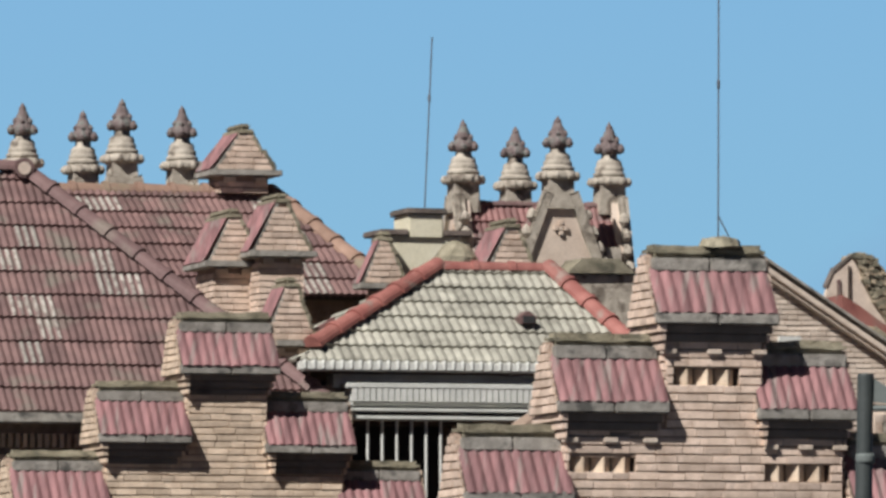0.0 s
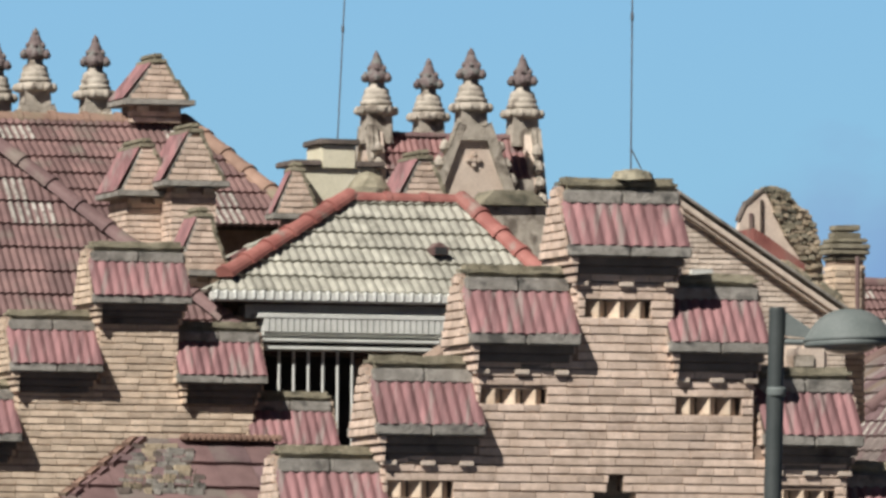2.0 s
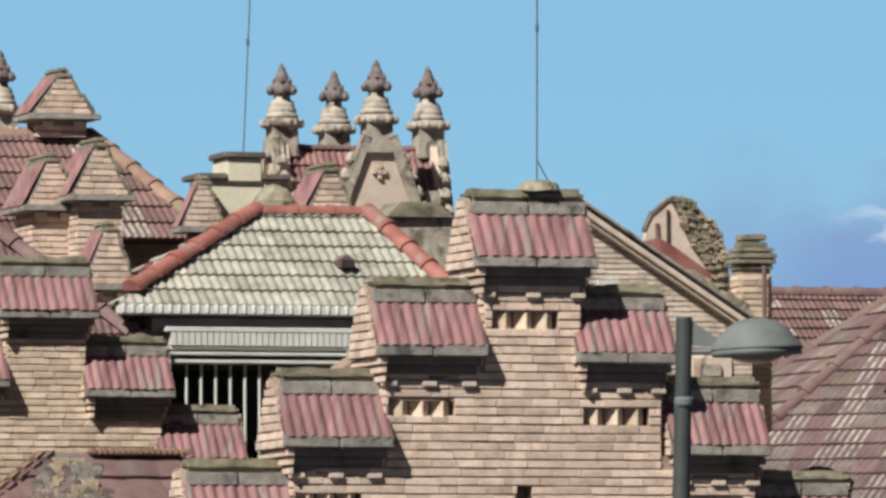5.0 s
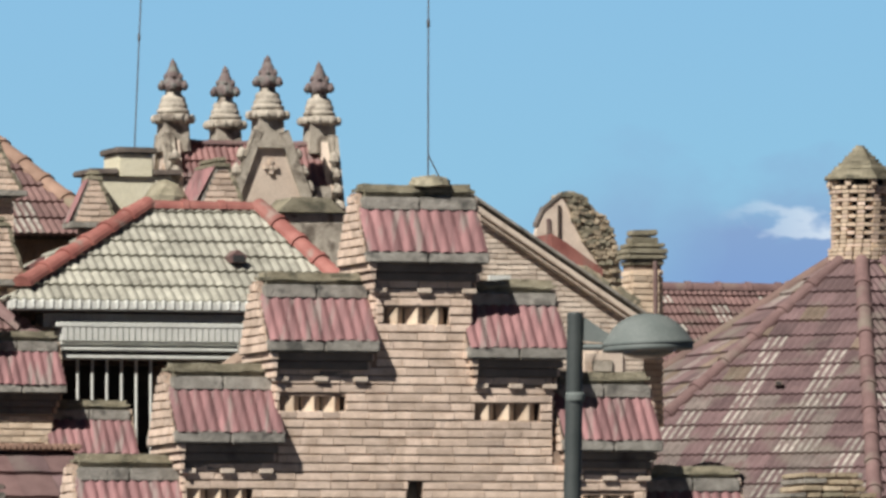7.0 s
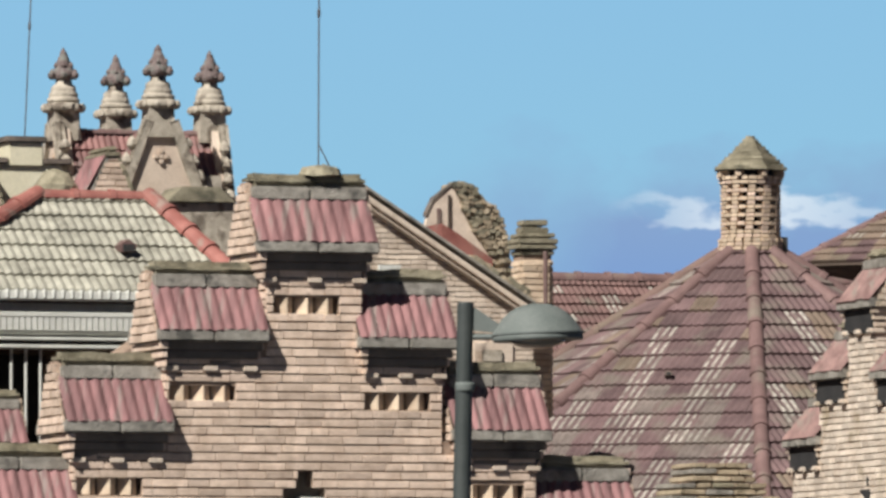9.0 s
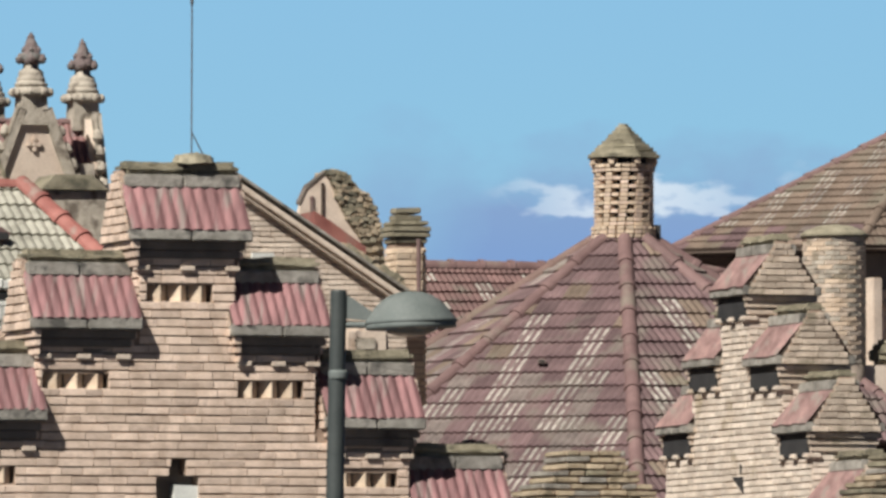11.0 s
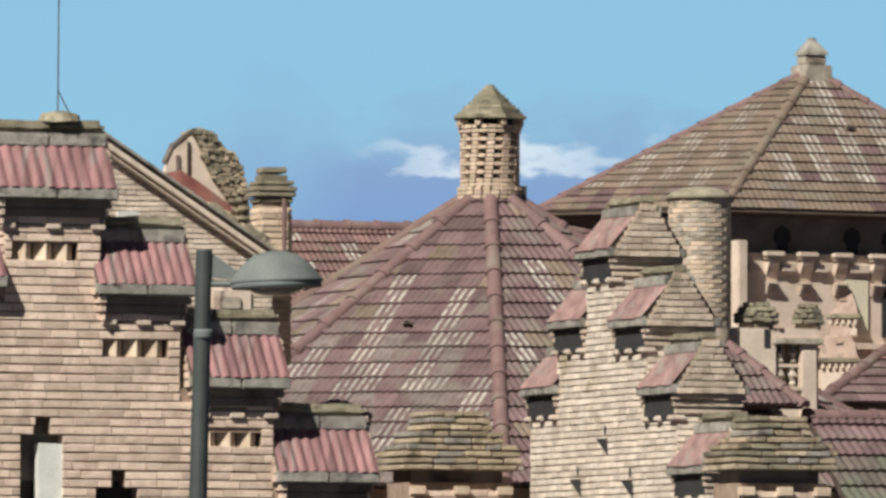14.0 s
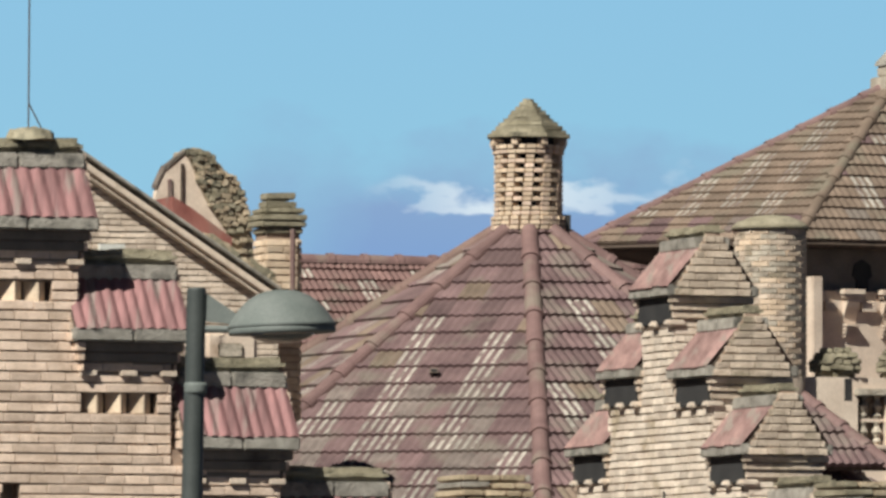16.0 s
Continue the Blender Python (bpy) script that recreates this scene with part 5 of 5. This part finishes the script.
# ---- low roofs on the side wing ----
def side_roofs():
    n = thing("tiled_roof", "small hipped tiled roof by the tower", "roof", 0, 0, 0, kind="structure")
    y = 7.0
    ax, az = 7.961, 7.832
    tx, tz = 9.656, 8.714
    bx = 9.994
    slope(n, (ax, y, az), (bx, y, az), [(bx, 8.4, tz), (tx, 8.4, tz)], [TILE_GREY, TILE_DULL], columns(4, 1, 0.5), depth=0.003, w=0.2, e=0.15, waves=3, lip=0.022, singles=100)
    slope(n, (ax + 1.15, 9.8, az), (ax, y, az), [(tx, 8.4, tz)], [TILE_DULL], plain, depth=0.014, w=0.14, e=0.145)
    ridge(n, (ax, y, az), (tx, 8.4, tz), RIDGE_PINK, 0.06, 0.3, 0.02)
    part("wall", boxed(ax + 1.2, bx, y + 0.2, 9.6, 0, az - 0.02), STUCCO, n)
    m = thing("tiled_roof", "low tiled roof with grey lichen and round ridge", "roof", 0, 0, 0, kind="structure")
    y = 4.6
    ax, az = 6.871, 7.618
    bx = 8.989
    slope(m, (ax - 0.1, y - 1.7, az - 1.15), (bx, y - 1.7, az - 1.15), [(bx, y, az), (ax + 0.05, y, az)], [TILE_MOSS, TILE_PALE, TILE_GREY], lambda i, j, r: 1 if j < 4 and r.random() < 0.16 else (2 if j > 5 else 0), w=0.24, e=0.24, waves=3, depth=0.012, lip=0.03, singles=80)
    ridge(m, (ax + 0.05, y, az), (bx, y, az), RIDGE_PINK, 0.075, 0.28, 0.02)
    part("wall", boxed(ax + 0.1, bx, y - 1.3, y + 0.5, 0, az - 1.2), STUCCO, m)
    s = thing("tiled_roof", "dark tiled slope running down behind the side gable", "roof", 0, 0, 0, kind="structure")
    ax, az = 6.376, 8.255
    bx, bz = 6.842, 7.715
    top = az + 0.04
    back = 4.5 + (top - bz) * 1.3
    slope(s, (ax - 0.9, 4.5, bz), (bx, 4.5, bz), [(ax, back, top), (ax - 0.9, back, top)], [TILE_GREY, TILE_PALE], columns(5, 2, 0.5), w=0.2, e=0.2, waves=3)
    ridge(s, (bx, 4.5, bz), (ax, back, top), RIDGE_PINK, 0.06, 0.26, 0.02)
    y = 5.25
    p = thing("wall_parapet", "plastered parapet wall with a barred window of turned posts", "wall", 0, y, 0, kind="structure")
    x0, x1, zt = 6.148, 7.270, 8.388
    w0, w1, wb, wt = 6.883, 7.105, 7.893, 8.253
    for a, b, lo, hi in ((x0, w0, 0, zt), (w1, x1, 0, zt), (w0, w1, 0, wb), (w0, w1, wt, zt)):
        part("wall_piece", boxed(a, b, 0, 0.4, lo, hi), STUCCO, p)
    part("recess_back", boxed(w0 - 0.05, w1 + 0.05, 0.2, 0.22, wb - 0.05, wt + 0.05), STUCCO, p)
    part("lintel", rough_up(boxed(w0 - 0.03, x1 + 0.03, -0.05, 0.1, wt - 0.005, wt + 0.05, 0.008), 0.006), CARVED, p)
    part("pilaster", rough_up(boxed(w1 + 0.005, x1 - 0.02, -0.035, 0.05, wb - 0.3, wt - 0.05, 0.01), 0.004), STUCCO, p)
    part("sill", rough_up(boxed(w0 - 0.03, w1 + 0.03, -0.03, 0.05, wb - 0.04, wb, 0.006), 0.004), STUCCO, p)
    mid = (wb + wt) / 2
    part("crossbar", boxed(w0, w1, 0.03, 0.07, mid - 0.012, mid + 0.012), STUCCO, p)
    for i in range(2):
        q = w0 + (w1 - w0) * (0.27 + 0.5 * i)
        for lo in (wb, mid + 0.01):
            h = (wt - wb) / 2 - 0.01
            part("baluster", lathe([(0.02, 0), (0.035, 0.15 * h), (0.018, 0.3 * h), (0.042, 0.55 * h), (0.02, 0.8 * h), (0.032, h)], 10, at=(q, 0.05, lo)), CARVED, p)
    for a, b in ((1223, 1235),):
        part("dark_slit", boxed(6.734 + (a - 1214) * 0.0048, 6.734 + (b - 1214) * 0.0048, -0.004, 0.02, zt - 0.17, zt - 0.01), DARK, p)
    rubble_cap(6.773, 5.42, zt, 0.19, 0.225)
    rubble_cap(7.249, 5.42, zt, 0.14, 0.215)
    plaster_chimney(8.621, 8.2, 0.0, 8.245, 0.175, 0.10, 0.29, "small plastered pyramid chimney with a dentil course")
    plaster_chimney(8.777, 8.5, 8.465, 8.648, 0.14, 0.075, 0.27, "small plastered chimney top with a carved tip")
    plaster_chimney(9.215, 6.85, 0.0, 8.219, 0.275, 0.18, 0.33, "wide plastered chimney with a dentil course")
    plaster_chimney(9.309, 7.0, 8.426, 8.606, 0.29, 0.14, 0.30, "wide plastered chimney top of pinkish stone")


def rubble_cap(x, y, z, w, h):
    """Rounded cap of rough stones resting on the parapet."""
    c = thing("rubble_cap", "rounded mossy cap of rough stones on the parapet", "pier cap", x, y, z, turn=-18, group="rubble caps")
    rr = random.Random(int(w * 1000))
    part("core", boxed(-w * 0.6, w * 0.6, -w * 0.6, w * 0.6, 0, h * 0.8), MOSS, c)
    for row in range(5):
        ww = w * (0.78, 1.0, 1.0, 0.86, 0.62)[row]
        q = -ww
        while q < ww - 0.02:
            L = min(rr.uniform(0.05, 0.10), ww - q)
            out = ww + rr.uniform(-0.015, 0.015)
            lo = h * row / 5
            part("stone", rough_up(boxed(q, q + L - 0.006, -out, out * 0.6, lo, lo + h / 5 - 0.004 + rr.uniform(0, 0.006), 0.008), 0.014, q * 9 + row, 11), MOSS, c)
            q += L


def plaster_chimney(x, y, foot, base, s, t, h, label):
    """Square plastered shaft from foot to base, a slab, and a pyramid roof of half-width s narrowing to t."""
    c = thing("chimney", label, "chimney", x, y, base, turn=-18, group="plastered chimneys")
    part("shaft", boxed(-s + 0.015, s - 0.015, -s + 0.015, s - 0.015, foot - base, -0.03), STUCCO, c)
    part("slab", rough_up(boxed(-s - 0.02, s + 0.02, -s - 0.02, s + 0.02, -0.035, 0.005, 0.006), 0.006, x), MOSS, c)
    n = max(4, round(s / 0.03))
    for i in range(n):
        q = -s + 0.03 + (2 * s - 0.06) * i / (n - 1)
        part("dentil", boxed(q - 0.014, q + 0.014, -s - 0.012, -s + 0.03, -0.09, -0.045, 0.004), STUCCO, c)
    bm = lathe([(s * 1.414, 0.005), ((s * 0.6 + t * 0.4) * 1.414, h * 0.4), (t * 1.5, h * 0.8), (t * 1.25, h)], 4, spin=0.5)
    bmesh.ops.subdivide_edges(bm, edges=bm.edges[:], cuts=3, use_grid_fill=True)
    part("pyramid_roof", rough_up(bm, 0.014, x, 9), FINIAL_PINK, c)
    part("knob", rough_up(boxed(-0.04, 0.04, -s * 0.8 - 0.01, -s * 0.5, h * 0.42, h * 0.55, 0.01), 0.008, y), FINIAL_PINK, c)


side_roofs()


# ---- low lean-to roof between the two gables ----
def lean_to():
    r = thing("tiled_roof", "low faded lean-to roof with a crumbled mossy patch", "roof", 0, 0, 0, kind="structure")
    xa, xb, xe = -4.42, -3.30, -5.36
    top, low = 7.70, 7.10
    slope(r, (xe, 1.7, low), (xb, 1.7, low), [(xb, 2.6, top), (xa, 2.6, top)], [RIDGE_PINK, TILE_GREY], lambda i, j, q: int(q.random() < 0.3), w=0.30, e=0.36, waves=1, depth=0.006, deck=0.08, lip=0.03, seed=77)
    edge = mesh_of("ridge_piece", rough_up(boxed(-0.022, 0.022, -0.07, 0.06, -0.02, 0.03, 0.008), 0.005, 4, 12), RIDGE_OCHRE)
    for i in range(17):
        ob = part("ridge_piece", edge, RIDGE_OCHRE, r)
        ob.matrix_local = Matrix.Translation((-4.05 + i * 0.048, 2.54, top + 0.012)) @ Matrix.Rotation(0.5, 4, "Y")
    d = Vector((xe - xa, -0.9, low - top))
    for side, mat in ((0.0, RIDGE_OCHRE), (0.075, RIDGE_PINK)):
        for i in range(7):
            p = Vector((xa + side, 2.6, top + 0.012)) + d * ((i + 0.5) / 7)
            m = Matrix.Translation(p) @ d.to_track_quat("X", "Z").to_matrix().to_4x4()
            part("verge_brick", rough_up(boxed(-0.065, 0.065, -0.03, 0.03, -0.05, 0.022, 0.006, m), 0.006, i + side, 10), mat, r)
    rr = random.Random(21)
    n = Vector((0, 0.9, top - low)).normalized()
    for row in range(11):
        v = 0.30 + row * 0.066
        x = -4.72 + 0.30 * row / 11 + rr.uniform(-0.05, 0.05)
        while x < -4.02 + rr.uniform(-0.12, 0.08) - (0.10 if row > 8 else 0.0):
            half, tall = rr.uniform(0.03, 0.075), rr.uniform(0.022, 0.034)
            p = Vector((x + half, 1.7, low)) + n * v
            m = Matrix.Translation(p) @ Matrix.Rotation(rr.uniform(-0.06, 0.06), 4, "Y")
            if rr.random() < 0.88:
                part("stone", rough_up(boxed(-half + 0.006, half - 0.006, -0.045 - rr.uniform(0, 0.03), 0.06, -tall, tall, 0.008, m), 0.010, row + x * 5, 11), rr.choice((STONE, STONE, STONE, RUBBLE, SLATE)), r)
            x += 2 * half
    part("wall", boxed(xe + 0.5, xb, 1.85, 2.6, 0, low - 0.02), MORTAR, r)
    g = thing("dry_grass", "dry grass tufts growing out of the crumbled roof", "grass", -4.42, 1.93, 7.30, kind="stuff")
    blades = Heap()
    for i in range(45):
        x, z = rr.uniform(-0.28, 0.32), rr.uniform(-0.06, 0.06)
        lean, tall, wide = rr.uniform(-0.05, 0.05), rr.uniform(0.05, 0.14), rr.uniform(0.002, 0.004)
        y = rr.uniform(-0.05, 0.03)
        blades.add([(x - wide, y, z), (x + wide, y, z), (x + lean * 0.4 + wide * 0.8, y - 0.01, z + tall * 0.6), (x + lean * 0.4 - wide * 0.8, y - 0.01, z + tall * 0.6), (x + lean, y - 0.025, z + tall)],
                   [(0, 1, 2, 3), (3, 2, 4)])
    blades.place("blade", [GRASS], g)


lean_to()


# ---- street lamp ----
def street_lamp():
    x, y, z = 0.051, 72.000, 8.379
    L = thing("street_lamp", "grey painted street lamp with a domed shade", "street lamp", 0, 0, 0, matrix=Matrix.Translation((x, y, 0)))
    lean = -0.02
    part("pole", lean_pole(z, lean), POLE_GREY, L, "dark grey pole")
    part("collar", lathe([(0.067, -0.02), (0.07, 0.0), (0.07, 0.03), (0.066, 0.05)], 20, at=(-0.004, 0, z - 0.62)), LAMP_GREY, L)
    s = 0.00401
    rim = z - 60 * s
    ax = 128 * s
    part("arm", rod([(0.03, 0, z - 62 * s), (ax - 0.25, 0, z - 62 * s)], 0.022), LAMP_GREY, L)
    web = prism([(0.04, z - 10 * s), (0.07, z - 10 * s), (64 * s, z - 42 * s), (64 * s, z - 56 * s), (0.04, z - 50 * s)], "y", -0.012, 0.012)
    part("bracket_plate", web, LAMP_GREY, L)
    k = 80 * s
    head = new("luminaire")
    head.parent = L
    head.matrix_local = Matrix.Translation((ax, 0, rim)) @ Matrix.Rotation(radians(-2), 4, "Y")
    dome = [(k, 0.0), (k * 1.03, 0.010), (k * 1.0, 0.026), (k * 0.93, 0.06), (k * 0.80, 0.118), (k * 0.64, 0.168), (k * 0.46, 0.203), (k * 0.28, 0.222), (k * 0.10, 0.229), (0.005, 0.230)]
    bm = lathe(dome, 48)
    part("shade", bm, LAMP_GREY, head, "grey domed metal shade")
    part("rim_band", lathe([(k * 0.99, -0.035), (k * 1.005, -0.03), (k * 1.005, 0.0), (k * 0.99, 0.003)], 48), LAMP_GREY, head)
    part("bowl", lathe([(0.02, -0.092), (k * 0.30, -0.086), (k * 0.50, -0.066), (k * 0.66, -0.034)], 40), bowl_glass, head, "clear shallow glass bowl")


def lean_pole(z, lean):
    bm = bmesh.new()
    rings = []
    for r, h in ((0.072, 0.0), (0.07, z * 0.5), (0.062, z - 0.64), (0.058, z - 0.63), (0.058, z - 0.012), (0.05, z)):
        rings.append([bm.verts.new((r * math.cos(math.pi * i / 12) + lean * (z - h), r * math.sin(math.pi * i / 12), h)) for i in range(24)])
    for a, b in zip(rings, rings[1:]):
        for i in range(24):
            bm.faces.new((a[i], a[(i + 1) % 24], b[(i + 1) % 24], b[i]))
    bm.faces.new(rings[0][::-1])
    bm.faces.new(rings[-1])
    return bm


street_lamp()
